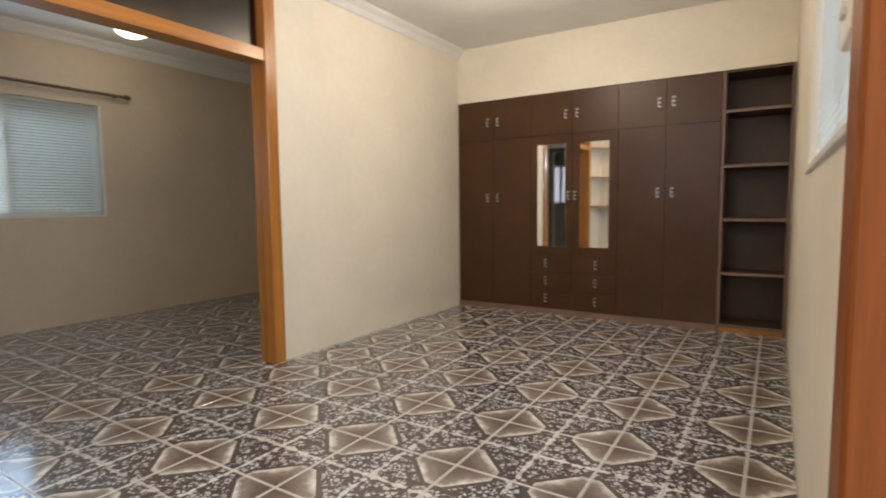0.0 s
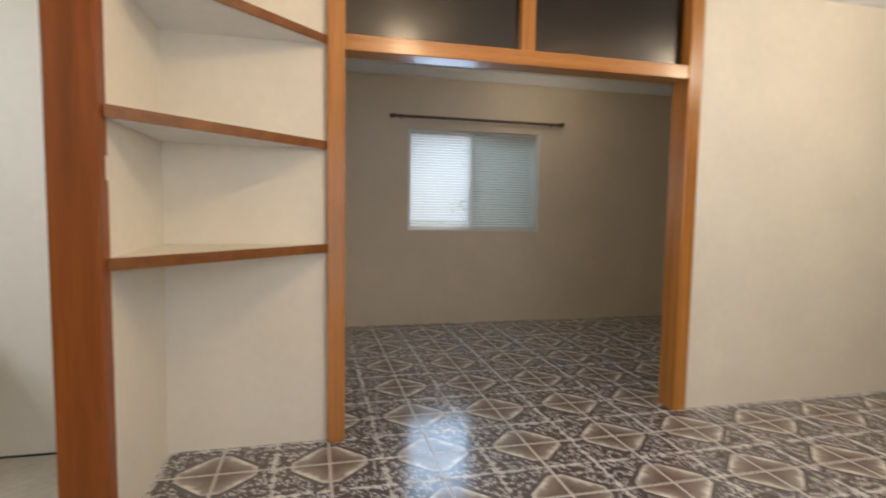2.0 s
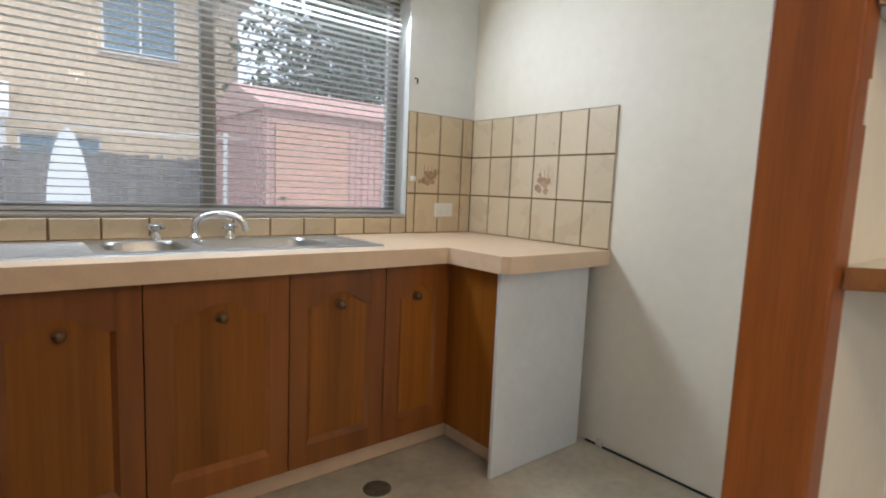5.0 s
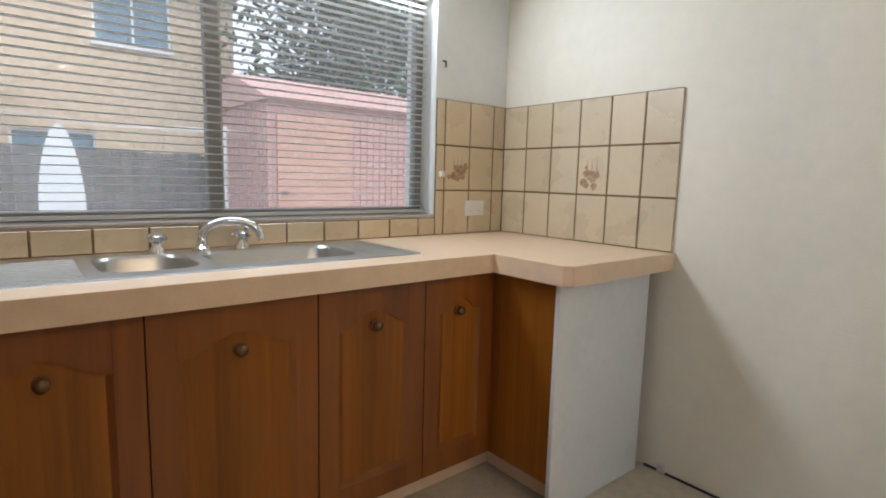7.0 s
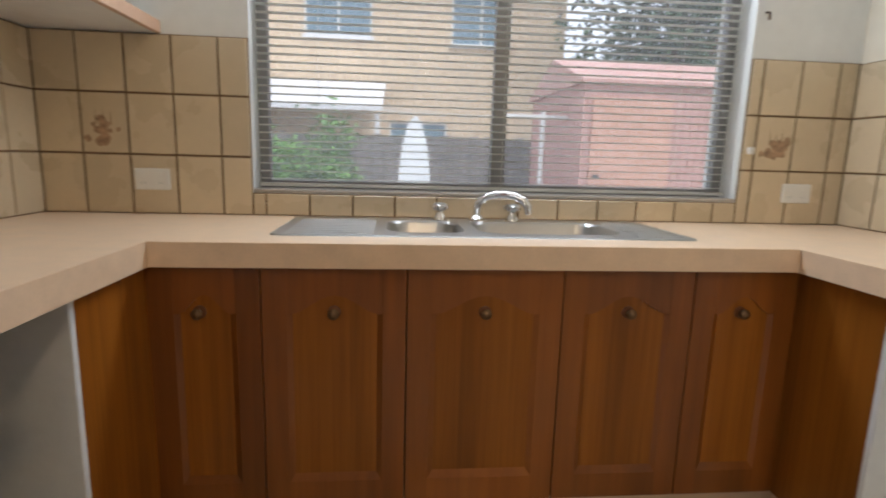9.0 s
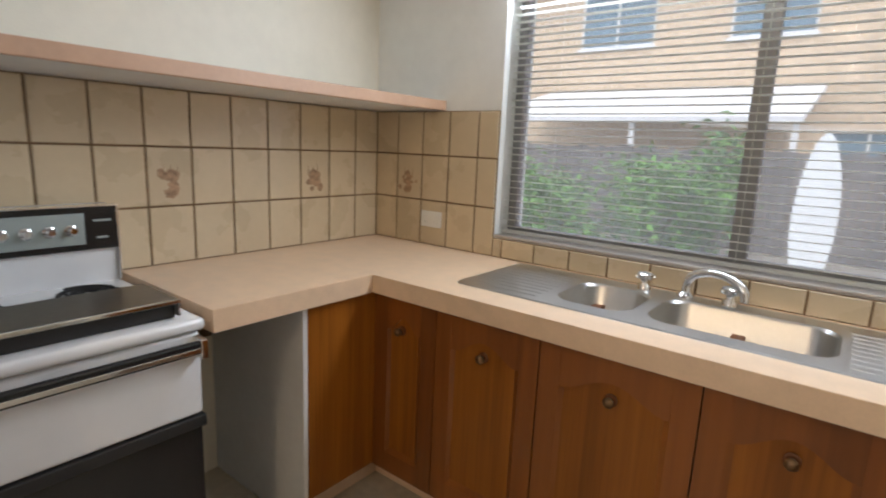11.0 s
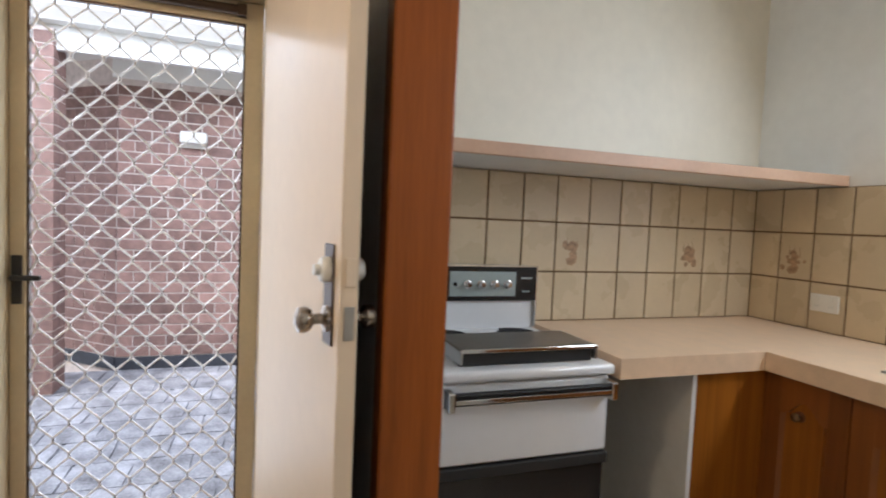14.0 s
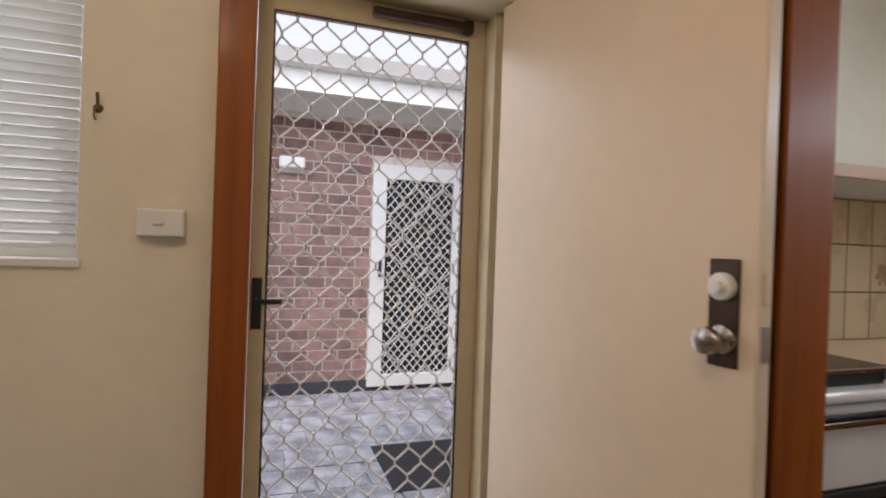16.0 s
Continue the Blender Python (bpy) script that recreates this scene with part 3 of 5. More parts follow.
def blind(axis, at, u0, u1, z0, z1, tilt, label, step=0.0265, side=1, cord=None):
    b = thing("venetian_blind", label, "blind")
    L = u1 - u0
    def orient(u, z):
        return (at, u, z) if axis == "x" else (u, at, z)
    n = 7
    bm = bmesh.new()
    prof = [(-0.0125 + 0.025 * i / (n - 1), 0.0022 * (1 - (2 * i / (n - 1) - 1) ** 2)) for i in range(n)]
    lo = [[bm.verts.new((-L / 2, y, z + o)) for y, z in prof] for o in (0, 0.0007)]
    hi = [[bm.verts.new((L / 2, y, z + o)) for y, z in prof] for o in (0, 0.0007)]
    for k in (0, 1):
        for i in range(n - 1):
            bm.faces.new((lo[k][i], lo[k][i + 1], hi[k][i + 1], hi[k][i]))
    bmesh.ops.rotate(bm, verts=bm.verts, cent=(0, 0, 0), matrix=Matrix.Rotation(radians(tilt), 3, "X"))
    me = mesh("slat", bm, SLAT, True)
    rz = 90 if axis == "x" else 0
    z = z0 + 0.03
    um = (u0 + u1) / 2
    while z < z1 - 0.035:
        piece("slat", me, b, orient(um, z), rz)
        z += step
    def bx(a, c, d, e, t):
        return B(at - t, at + t, a, c, d, e, 0.003) if axis == "x" else B(a, c, at - t, at + t, d, e, 0.003)
    part("headrail", bx(u0, u1, z1 - 0.03, z1, 0.014), SLAT, b)
    part("bottom_rail", bx(u0, u1, z0 + 0.004, z0 + 0.016, 0.012), SLAT, b)
    for k in (0.12, 0.5, 0.88):
        part("ladder_cord", tube(bmesh.new(), [orient(u0 + L * k, z0 + 0.01), orient(u0 + L * k, z1 - 0.03)], 0.0009, 4), ROPE, b)
    return b


window("window_1", "y", 0.0, -0.22, KW, ALU, 1.325, "wide aluminium sliding kitchen window above the sink")
blind("y", -0.045, KW[0] + 0.022, KW[1] - 0.012, KW[2] + 0.012, KW[3] - 0.002, 5, "white venetian blind with open slats in the kitchen window")
window("window_2", "x", XE, XE + 0.24, RW, SASH, 4.1, "white framed sliding window in the living room")
blind("x", XE + 0.03, RW[0] + 0.012, RW[1] - 0.012, RW[2] + 0.03, RW[3] - 0.002, 52, "white venetian blind with half-closed slats beside the door")
window("window_3", "x", XB, XB - 0.22, BW, SASH, 4.17, "white sliding window in the bedroom")
blind("x", XB - 0.035, BW[0] + 0.014, BW[1] - 0.014, BW[2] + 0.012, BW[3] - 0.002, -62, "white venetian blind with closed slats in the bedroom window")
back_window = window("window_4", "y", 0.0, -0.22, (-1.95, -1.0, 1.05, 1.95), ALU, -1.47, "small frosted aluminium window of the back room")
for c in back_window.children:
    if c.name.startswith("pane"):
        c.data.materials[0] = FROST
structure("window_sill_kitchen", B(KW[0] + 0.001, KW[1] - 0.001, -0.095, 0.004, KW[2] - 0.004, KW[2] + 0.008, 0.003), ALUP, "white painted window sill above the sink", "sill")
structure("window_sill_living", B(XE - 0.012, XE + 0.10, RW[0] - 0.01, RW[1] + 0.01, RW[2] - 0.012, RW[2] + 0.008, 0.003), SASH, "white painted window sill", "sill")
bm = bmesh.new()
for a, b, c, d in ((BW[0] - 0.012, BW[0] + 0.012, BW[2], BW[3]), (BW[1] - 0.012, BW[1] + 0.012, BW[2], BW[3]), (BW[0] - 0.012, BW[1] + 0.012, BW[2] - 0.014, BW[2])):
    box(bm, XB - 0.05, XB + 0.004, a, b, c, d)
structure("trim_bedroom_window", bm, SASH, "white painted bedroom window trim", "trim")

fly = thing("fly_screen", "grey fly screen outside half of the bedroom window", "fly screen")
for a, b, c, d in ((4.20, 4.86, 1.02, 1.05), (4.20, 4.86, 1.935, 1.965), (4.20, 4.23, 1.05, 1.935), (4.83, 4.86, 1.05, 1.935)):
    part("frame", B(XB - 0.175, XB - 0.155, a, b, c, d, 0.003), ALU, fly)
part("gauze", B(XB - 0.167, XB - 0.165, 4.23, 4.83, 1.05, 1.935), GAUZE, fly, "fine grey gauze")

rod = thing("curtain_rod", "dark timber curtain rod with turned finials above the bedroom window", "curtain rod")
part("rod", cyl(bmesh.new(), (XB + 0.075, 3.34, 2.105), (XB + 0.075, 5.08, 2.105), 0.014), BARK, rod, smooth=True)
for y, s in ((3.34, -1), (5.08, 1)):
    m = Matrix.Translation((XB + 0.075, y, 2.105)) @ Matrix.Rotation(radians(-90 * s), 4, "X")
    part("finial", lathe(bmesh.new(), [(0.012, 0), (0.024, 0.006), (0.012, 0.014), (0.026, 0.035), (0.018, 0.055), (0.004, 0.068)], m, 16), BARK, rod, smooth=True)
    part("bracket", cyl(bmesh.new(), (XB, y - s * 0.06, 2.095), (XB + 0.07, y - s * 0.06, 2.1), 0.009, n=10), BARK, rod)
rodb = thing("curtain_bracket", "dark timber curtain bracket above the living room window", "bracket")
part("bracket_arm", B(XE - 0.10, XE - 0.0, 5.02, 5.045, 2.21, 2.24, 0.003), BARK, rodb)
part("bracket_plate", B(XE - 0.012, XE, 5.0, 5.065, 2.16, 2.29, 0.003), BARK, rodb)


# ---- ceiling lamps ----
def oyster(x, y, label):
    t = thing("ceiling_light", label, "ceiling light", "ceiling lights", (x, y, H))
    part("base", lathe(bmesh.new(), [(0.135, -0.002), (0.14, -0.012), (0.135, -0.03), (0.12, -0.032)], Matrix(), 32), FASCIA, t, smooth=True)
    part("shade", lathe(bmesh.new(), [(0.125, -0.03), (0.14, -0.05), (0.135, -0.09), (0.11, -0.125), (0.06, -0.148), (0.01, -0.153)], Matrix(), 32), LAMPG, t, "glowing opal glass shade", True)
    return t


oyster(1.30, 3.20, "round opal glass ceiling light near the door")
oyster(1.30, 5.55, "round opal glass ceiling light, switched on")
oyster(-1.75, 4.78, "round opal glass ceiling light in the bedroom")

# ---- kitchen worktop and cabinets ----
top = thing("worktop", "peach laminate worktop with thick square edge in a U", "worktop")
ZT, ZU = 0.90, 0.838
SX0, SX1, SY0, SY1 = 0.845, 2.035, 0.05, 0.455   # sink cutout
bm = bmesh.new()
for a, b, c, d in ((0.001, 0.90, 0.001, 0.588), (1.99, XE - 0.001, 0.001, 0.588), (0.90, 1.99, 0.001, 0.075), (0.90, 1.99, 0.425, 0.588), (2.306, XE - 0.001, 0.588, 1.16)):
    box(bm, a, b, c, d, ZU, ZT)
prism(bm, [(0.001, 0.588), (0.001, 0.902), (0.60, 0.902), (0.622, 0.88), (0.622, 0.588)], "z", ZU, ZT)
bmesh.ops.remove_doubles(bm, verts=bm.verts, dist=1e-4)
part("slab", bm, CTOP, top)
for e in ((0.622, 2.306, 0.588, 0.5905), (0.6215, 0.6245, 0.5905, 0.882), (0.002, 0.600, 0.902, 0.9045), (2.3035, 2.3065, 0.5905, 1.16), (2.3035, XE - 0.002, 1.16, 1.1625)):
    part("edge_strip", B(*e, ZU - 0.001, ZT - 0.0005), CTOP, top)


def arch_panel(w, h, depth, base_in, rise):
    """A raised field with an arched top, in x (0..w) and z (0..h), facing +y."""
    pts = [(base_in, base_in), (w - base_in, base_in), (w - base_in, h - base_in - rise)]
    n = 12
    for i in range(1, n):
        s = i / n
        k = math.sin(math.pi * s) ** 1.6
        pts.append((w - base_in - (w - 2 * base_in) * s, h - base_in - rise + rise * k))
    pts.append((base_in, h - base_in - rise))
    return pts


def cupboard_door(parent, w, h, m, knob):
    """Timber door with an arched raised field, its corner at the origin of m, facing +y."""
    d = part("door", B(0.002, w - 0.002, -0.018, 0.0, 0, h, 0.004), CABW, parent)
    d.matrix_basis = m
    a, b, t = 0.063, 0.078, 0.0075
    for x0, x1 in ((0.002, b), (w - 0.002, w - b)):
        inner = x1 - 0.015 if x1 > x0 else x1 + 0.015
        part("stile", prism(bmesh.new(), [(x0, 0.0003), (x1, 0.0003), (inner, t), (x0, t)], "z", 0.001, h - 0.001), CABF, d, "redder timber stile")
    part("rail", prism(bmesh.new(), [(0.0003, 0.001), (t, 0.001), (t, 0.075), (0.0003, 0.098)], "x", a, w - a), CABF, d)
    arch = arch_panel(w, h, 0, b, 0.05)[2:]
    part("rail", prism(bmesh.new(), [(w - a, h - 0.001), (w - a, arch[0][1])] + arch + [(a, arch[-1][1]), (a, h - 0.001)], "y", 0.0003, t - 0.0005), CABF, d)
    if knob:
        kx, kz = knob
        km = Matrix.Translation((kx, 0.004, kz)) @ Matrix.Rotation(radians(-90), 4, "X")
        kn = part("knob", lathe(bmesh.new(), [(0.008, 0), (0.006, 0.008), (0.012, 0.013), (0.0145, 0.02), (0.010, 0.026), (0.003, 0.028)], km, 18), KNOB, d, "dark bronze knob", True)
        part("backplate", lathe(bmesh.new(), [(0.017, -0.004), (0.017, 0.0005), (0.014, 0.002)], km, 18), CABD, kn)
    return d


CF = 0.545
ZC0, ZC1 = 0.155, 0.836
for x0, x1, kx in ((0.581, 0.885, 0.742), (0.885, 1.255, 1.068), (1.255, 1.676, 1.466), (1.676, 2.05, 1.865), (2.05, 2.330, 2.204)):
    u = thing("base_cabinet", "orange-brown oak base cabinet with an arched panel door and bronze knob", "cabinet", "kitchen base cabinets")
    bm = bmesh.new()
    for a, b in ((x0 + 0.001, x0 + 0.017), (x1 - 0.017, x1 - 0.001)):
        box(bm, a, b, 0.02, CF - 0.019, ZC0, ZC1)
    box(bm, x0 + 0.017, x1 - 0.017, 0.02, CF - 0.019, ZC0, ZC0 + 0.016)
    box(bm, x0 + 0.017, x1 - 0.017, 0.02, 0.03, ZC0 + 0.016, ZC1 - 0.2)
    part("body", bm, CABD, u)
    cupboard_door(u, x1 - x0, ZC1 - ZC0, pose(x1, CF, ZC0, 0, 0, 0) @ Matrix.Diagonal((-1, 1, 1, 1)), (x1 - kx, 0.712 - ZC0))
# returns
u = thing("base_cabinet", "orange-brown oak corner cabinet with white end panel", "cabinet", "kitchen base cabinets")
part("body", B(0.064, 0.56, CF + 0.03, 0.826, ZC0, ZC1), CABD, u)
part("door", B(0.561, 0.579, CF + 0.002, 0.826, ZC0, ZC1, 0.003), CABW, u)
part("end_panel", B(0.06, 0.585, 0.828, 0.846, KZ + 0.001, ZC1, 0.002, 1), PANELW, u, "white laminate end panel")
part("corner_stile", B(0.562, 0.5805, 0.525, 0.5465, ZC0, ZC1), CABW, u)
u = thing("base_cabinet", "orange-brown oak corner cabinet beside the stove gap", "cabinet", "kitchen base cabinets")
part("body", B(2.352, XE - 0.004, CF + 0.03, 0.84, ZC0, ZC1), CABD, u)
part("door", B(2.332, 2.35, CF + 0.002, 0.842, ZC0, ZC1, 0.003), CABW, u)
part("end_panel", B(2.33, XE - 0.004, 0.844, 0.862, KZ + 0.001, ZC1, 0.002, 1), PANELW, u, "pale laminate end panel")
part("corner_stile", B(2.3305, 2.35, 0.525, 0.5465, ZC0, ZC1), CABW, u)
kick = thing("kickboard", "peach laminate kickboard under the base cabinets", "kickboard")
part("board", B(0.48, 2.42, 0.445, 0.463, KZ + 0.001, ZC0 - 0.001, 0.002, 1), CTOP, kick)
part("board", B(0.48, 0.498, 0.463, 0.827, KZ + 0.001, ZC0 - 0.001, 0.002, 1), CTOP, kick)
part("board", B(2.40, 2.418, 0.463, 0.843, KZ + 0.001, ZC0 - 0.001, 0.002, 1), CTOP, kick)

structure("trim_floor_joint", B(0.0005, 0.008, 0.85, 1.734, KZ, KZ + 0.007), BLACKM, "dark dirty joint along the kitchen wall base", "trim")
structure("trim_wall_dirt", B(0.0005, 0.014, 0.905, 0.94, KZ, KZ + 0.035, 0.006), MORTAR, "small lump of old mortar at the wall base", "trim")

# ---- sink ----
sink = thing("sink", "stainless steel double-bowl sink with two drainers", "sink")
bm = bmesh.new()
ZS = ZT + 0.004
BOWLS = ((1.50, 1.735, 0.12, 0.40), (1.02, 1.46, 0.12, 0.40))


def rrect(x0, x1, y0, y1, r, z, n=5):
    pts = []
    for cx, cy, a0 in ((x1 - r, y1 - r, 0), (x0 + r, y1 - r, 90), (x0 + r, y0 + r, 180), (x1 - r, y0 + r, 270)):
        for i in range(n + 1):
            a = radians(a0 + 90 * i / n)
            pts.append((cx + r * math.cos(a), cy + r * math.sin(a), z))
    return pts


def flat_with_holes(bm, outer, holes, z):
    """Sheet with rounded holes, filled between its loops."""
    edges = []
    for loop in (outer, *holes):
        vs = [bm.verts.new((p[0], p[1], z)) for p in loop]
        edges += [bm.edges.new((vs[i], vs[(i + 1) % len(vs)])) for i in range(len(vs))]
    bmesh.ops.triangle_fill(bm, use_beauty=True, edges=edges)


outer = rrect(0.835, 2.045, 0.04, 0.465, 0.03, ZS)
flat_with_holes(bm, outer, [rrect(*b, 0.07, ZS) for b in BOWLS], ZS)
o2 = [bm.verts.new((p[0], p[1], ZS)) for p in outer]
o3 = [bm.verts.new((p[0] + (0.004 if p[0] > 1.4 else -0.004), p[1] + (0.004 if p[1] > 0.25 else -0.004), ZT + 0.0006)) for p in outer]
for i in range(len(o2)):
    bm.faces.new((o2[i], o2[(i + 1) % len(o2)], o3[(i + 1) % len(o3)], o3[i]))
part("deck", bm, STEEL, sink)
for b in BOWLS:
    bm = bmesh.new()
    loops = []
    for inset, z, r in ((0.0, ZS, 0.07), (0.006, ZS - 0.008, 0.068), (0.012, ZS - 0.12, 0.06), (0.03, ZS - 0.148, 0.05), (0.07, ZS - 0.155, 0.03)):
        loops.append([bm.verts.new(p) for p in rrect(b[0] + inset, b[1] - inset, b[2] + inset, b[3] - inset, r, z)])
    for p, q in zip(loops, loops[1:]):
        for i in range(len(p)):
            bm.faces.new((p[i], p[(i + 1) % len(p)], q[(i + 1) % len(q)], q[i]))
    bm.faces.new(loops[-1])
    bw = part("bowl", bm, STEEL, sink, smooth=True)
    cx, cy = (b[0] + b[1]) / 2, (b[2] + b[3]) / 2
    part("waste", lathe(bmesh.new(), [(0.032, -0.152), (0.035, -0.150), (0.02, -0.151), (0.01, -0.153)], Matrix.Translation((cx, cy, ZS)), 20), BRONZE, bw)
for x0, x1 in ((1.77, 2.01), (0.86, 1.0)):
    n = 9
    for i in range(n):
        y = 0.12 + 0.30 * i / (n - 1)
        part("drainer_rib", box(bmesh.new(), x0, x1, y - 0.006, y + 0.006, ZS - 0.001, ZS + 0.0014, 0.0008, 1), STEEL, sink)
tap = thing("kitchen_tap", "chrome curved sink mixer spout with two capstan handles", "tap")
pts = [(1.425, 0.075, ZS)] + [(1.425 - 0.085 + 0.085 * math.cos(a), 0.075 + 0.05 * (1 - math.cos(a)) / 2, ZS + 0.042 + 0.052 * math.sin(a)) for a in [radians(180 * k / 12) for k in range(13)]]
pts += [(1.253, 0.127, ZS + 0.028)]
part("spout", tube(bmesh.new(), pts, 0.0135, 12), CHROME, tap, smooth=True)
part("spout_base", lathe(bmesh.new(), [(0.028, 0), (0.027, 0.008), (0.016, 0.018), (0.014, 0.04)], Matrix.Translation((1.425, 0.075, ZS)), 20), CHROME, tap, smooth=True)
for x in (1.555, 1.30):
    h = part("tap_handle", lathe(bmesh.new(), [(0.024, 0), (0.022, 0.01), (0.014, 0.02), (0.014, 0.03), (0.026, 0.036), (0.027, 0.052), (0.02, 0.058), (0.004, 0.06)], Matrix.Translation((x, 0.075, ZS)), 10), CHROME, tap, smooth=True)
    bm = bmesh.new()
    for k in range(4):
        a = radians(45 + 90 * k)
        cyl(bm, (x + 0.018 * math.cos(a), 0.075 + 0.018 * math.sin(a), ZS + 0.044), (x + 0.032 * math.cos(a), 0.075 + 0.032 * math.sin(a), ZS + 0.044), 0.006, n=8)
    part("capstan", bm, CHROME, h)

# ---- stove ----
stove = thing("stove", "white enamel freestanding electric stove with black backguard", "stove")
SYa, SYb, SXf, SXb = 1.186, 1.726, 2.325, 2.86
part("side_body", B(SXf + 0.03, SXb, SYa + 0.004, SYb - 0.004, KZ + 0.02, 0.862, 0.003), ENAMEL, stove)
part("cooktop", B(SXf - 0.03, SXb, SYa, SYb, 0.856, 0.888, 0.012, 3), ENAMEL, stove, smooth=True)
part("cooktop_rim", B(SXf + 0.35, SXb - 0.04, SYa + 0.01, SYb - 0.01, 0.886, 0.897, 0.004), ENAMEL, stove)
bg = part("backguard", B(2.79, 2.868, SYa + 0.012, SYb + 0.006, 0.88, 1.128, 0.006), ENAMEL, stove)
part("black_fascia", B(2.778, 2.79, SYa + 0.012, SYb + 0.006, 1.0, 1.126, 0.003), BLACK, bg, "black control fascia")
part("chrome_edge", B(2.774, 2.80, SYa + 0.008, SYa + 0.014, 0.90, 1.13, 0.002), CHROME, bg)
part("chrome_edge", B(2.774, 2.80, SYb + 0.004, SYb + 0.010, 0.90, 1.13, 0.002), CHROME, bg)
part("chrome_edge", B(2.774, 2.80, SYa + 0.008, SYb + 0.010, 1.126, 1.131, 0.001), CHROME, bg)
part("control_plate", B(2.772, 2.779, 1.285, 1.545, 1.018, 1.108, 0.002), GREYP, bg, "grey control plate")
for y in (1.478, 1.425, 1.372, 1.32):
    km = Matrix.Translation((2.772, y, 1.062)) @ Matrix.Rotation(radians(-90), 4, "Y")
    part("control_knob", lathe(bmesh.new(), [(0.017, 0), (0.016, 0.006), (0.012, 0.008), (0.011, 0.022), (0.008, 0.025)], km, 18), CHROME, bg, smooth=True)
part("indicator", lathe(bmesh.new(), [(0.008, 0), (0.006, 0.004)], Matrix.Translation((2.772, 1.525, 1.062)) @ Matrix.Rotation(radians(-90), 4, "Y"), 12), BLACK, bg)
km = Matrix.Translation((2.778, 1.635, 1.062)) @ Matrix.Rotation(radians(-90), 4, "Y")
dial = part("oven_dial", lathe(bmesh.new(), [(0.045, 0), (0.044, 0.005), (0.03, 0.008)], km, 32), GREYP, bg, "round grey oven dial")
part("dial_knob", lathe(bmesh.new(), [(0.019, 0.006), (0.018, 0.02), (0.012, 0.024)], km, 20), CHROME, dial, smooth=True)
for z, y0, y1 in ((1.085, 1.215, 1.262), (1.035, 1.225, 1.255)):
    part("lettering_bar", B(2.7765, 2.7785, y0, y1, z - 0.003, z + 0.003), GREYP, bg)
for y, x, r in ((1.33, 2.66, 0.088), (1.585, 2.66, 0.08), (1.33, 2.45, 0.07), (1.585, 2.45, 0.07)):
    el = part("hotplate", lathe(bmesh.new(), [(r + 0.012, 0.888), (r + 0.011, 0.893), (r, 0.895)], Matrix.Translation((x, y, 0)), 32), STEEL, stove, smooth=True)
    bm = bmesh.new()
    tube(bm, [(x + (r * (0.2 + 0.75 * k / 60)) * math.cos(k * 0.32), y + (r * (0.2 + 0.75 * k / 60)) * math.sin(k * 0.32), 0.902) for k in range(61)], 0.006, 6)
    part("element_coil", bm, BLACKM, el, "black spiral element")
gp = part("griddle_plate", B(2.325, 2.53, 1.235, 1.665, 0.932, 0.94, 0.003), GRILLE, stove, "brown-grey metal grill plate")
part("plate_side", B(2.325, 2.53, 1.235, 1.24, 0.898, 0.932), STEEL, gp)
part("plate_side", B(2.325, 2.53, 1.66, 1.665, 0.898, 0.932), STEEL, gp)
part("plate_lip", B(2.321, 2.329, 1.235, 1.665, 0.93, 0.941, 0.002), CHROME, gp)
part("plate_inside", B(2.345, 2.36, 1.24, 1.66, 0.89, 0.932), BLACKM, gp)
door = part("oven_door", B(SXf - 0.012, SXf + 0.03, SYa + 0.006, SYb - 0.006, 0.622, 0.85, 0.012, 3), ENAMEL, stove, smooth=True)
part("handle_bar", B(SXf - 0.055, SXf - 0.036, SYa + 0.012, SYb - 0.012, 0.803, 0.838, 0.006), BLACK, door, "black and chrome oven door handle")
part("handle_strip", B(SXf - 0.0575, SXf - 0.054, SYa + 0.03, SYb - 0.03, 0.81, 0.822, 0.001), CHROME, door)
for y in (SYa + 0.02, SYb - 0.02):
    part("handle_bracket", B(SXf - 0.058, SXf - 0.01, y - 0.009, y + 0.009, 0.79, 0.842, 0.003), CHROME, door)
part("lower_trim", B(SXf - 0.014, SXf + 0.03, SYa, SYb, 0.585, 0.618, 0.004), BLACKM, stove)
part("lower_drawer", B(SXf, SXf + 0.03, SYa + 0.006, SYb - 0.006, KZ + 0.06, 0.583, 0.004), BLACK, stove, "black lower panel")
for k in range(6):
    part("side_vent", B(2.38, 2.5, SYa + 0.0015, SYa + 0.0045, 0.38 + k * 0.07, 0.40 + k * 0.07), BLACKM, stove)
part("side_skin", B(SXf + 0.026, 2.80, SYa + 0.003, SYa + 0.0045, KZ + 0.02, 0.85), BLACKM, stove)

rng = thing("wall_shelf", "long white wall shelf with peach laminate front edge", "shelf")
part("shelf_board", B(2.496, XE - 0.002, 0.002, 1.798, 1.492, 1.528), PANELW, rng)
part("front_edge", B(2.478, 2.4955, 0.002, 1.798, 1.490, 1.531, 0.002, 1), EDGEP, rng, "peach laminate edge")

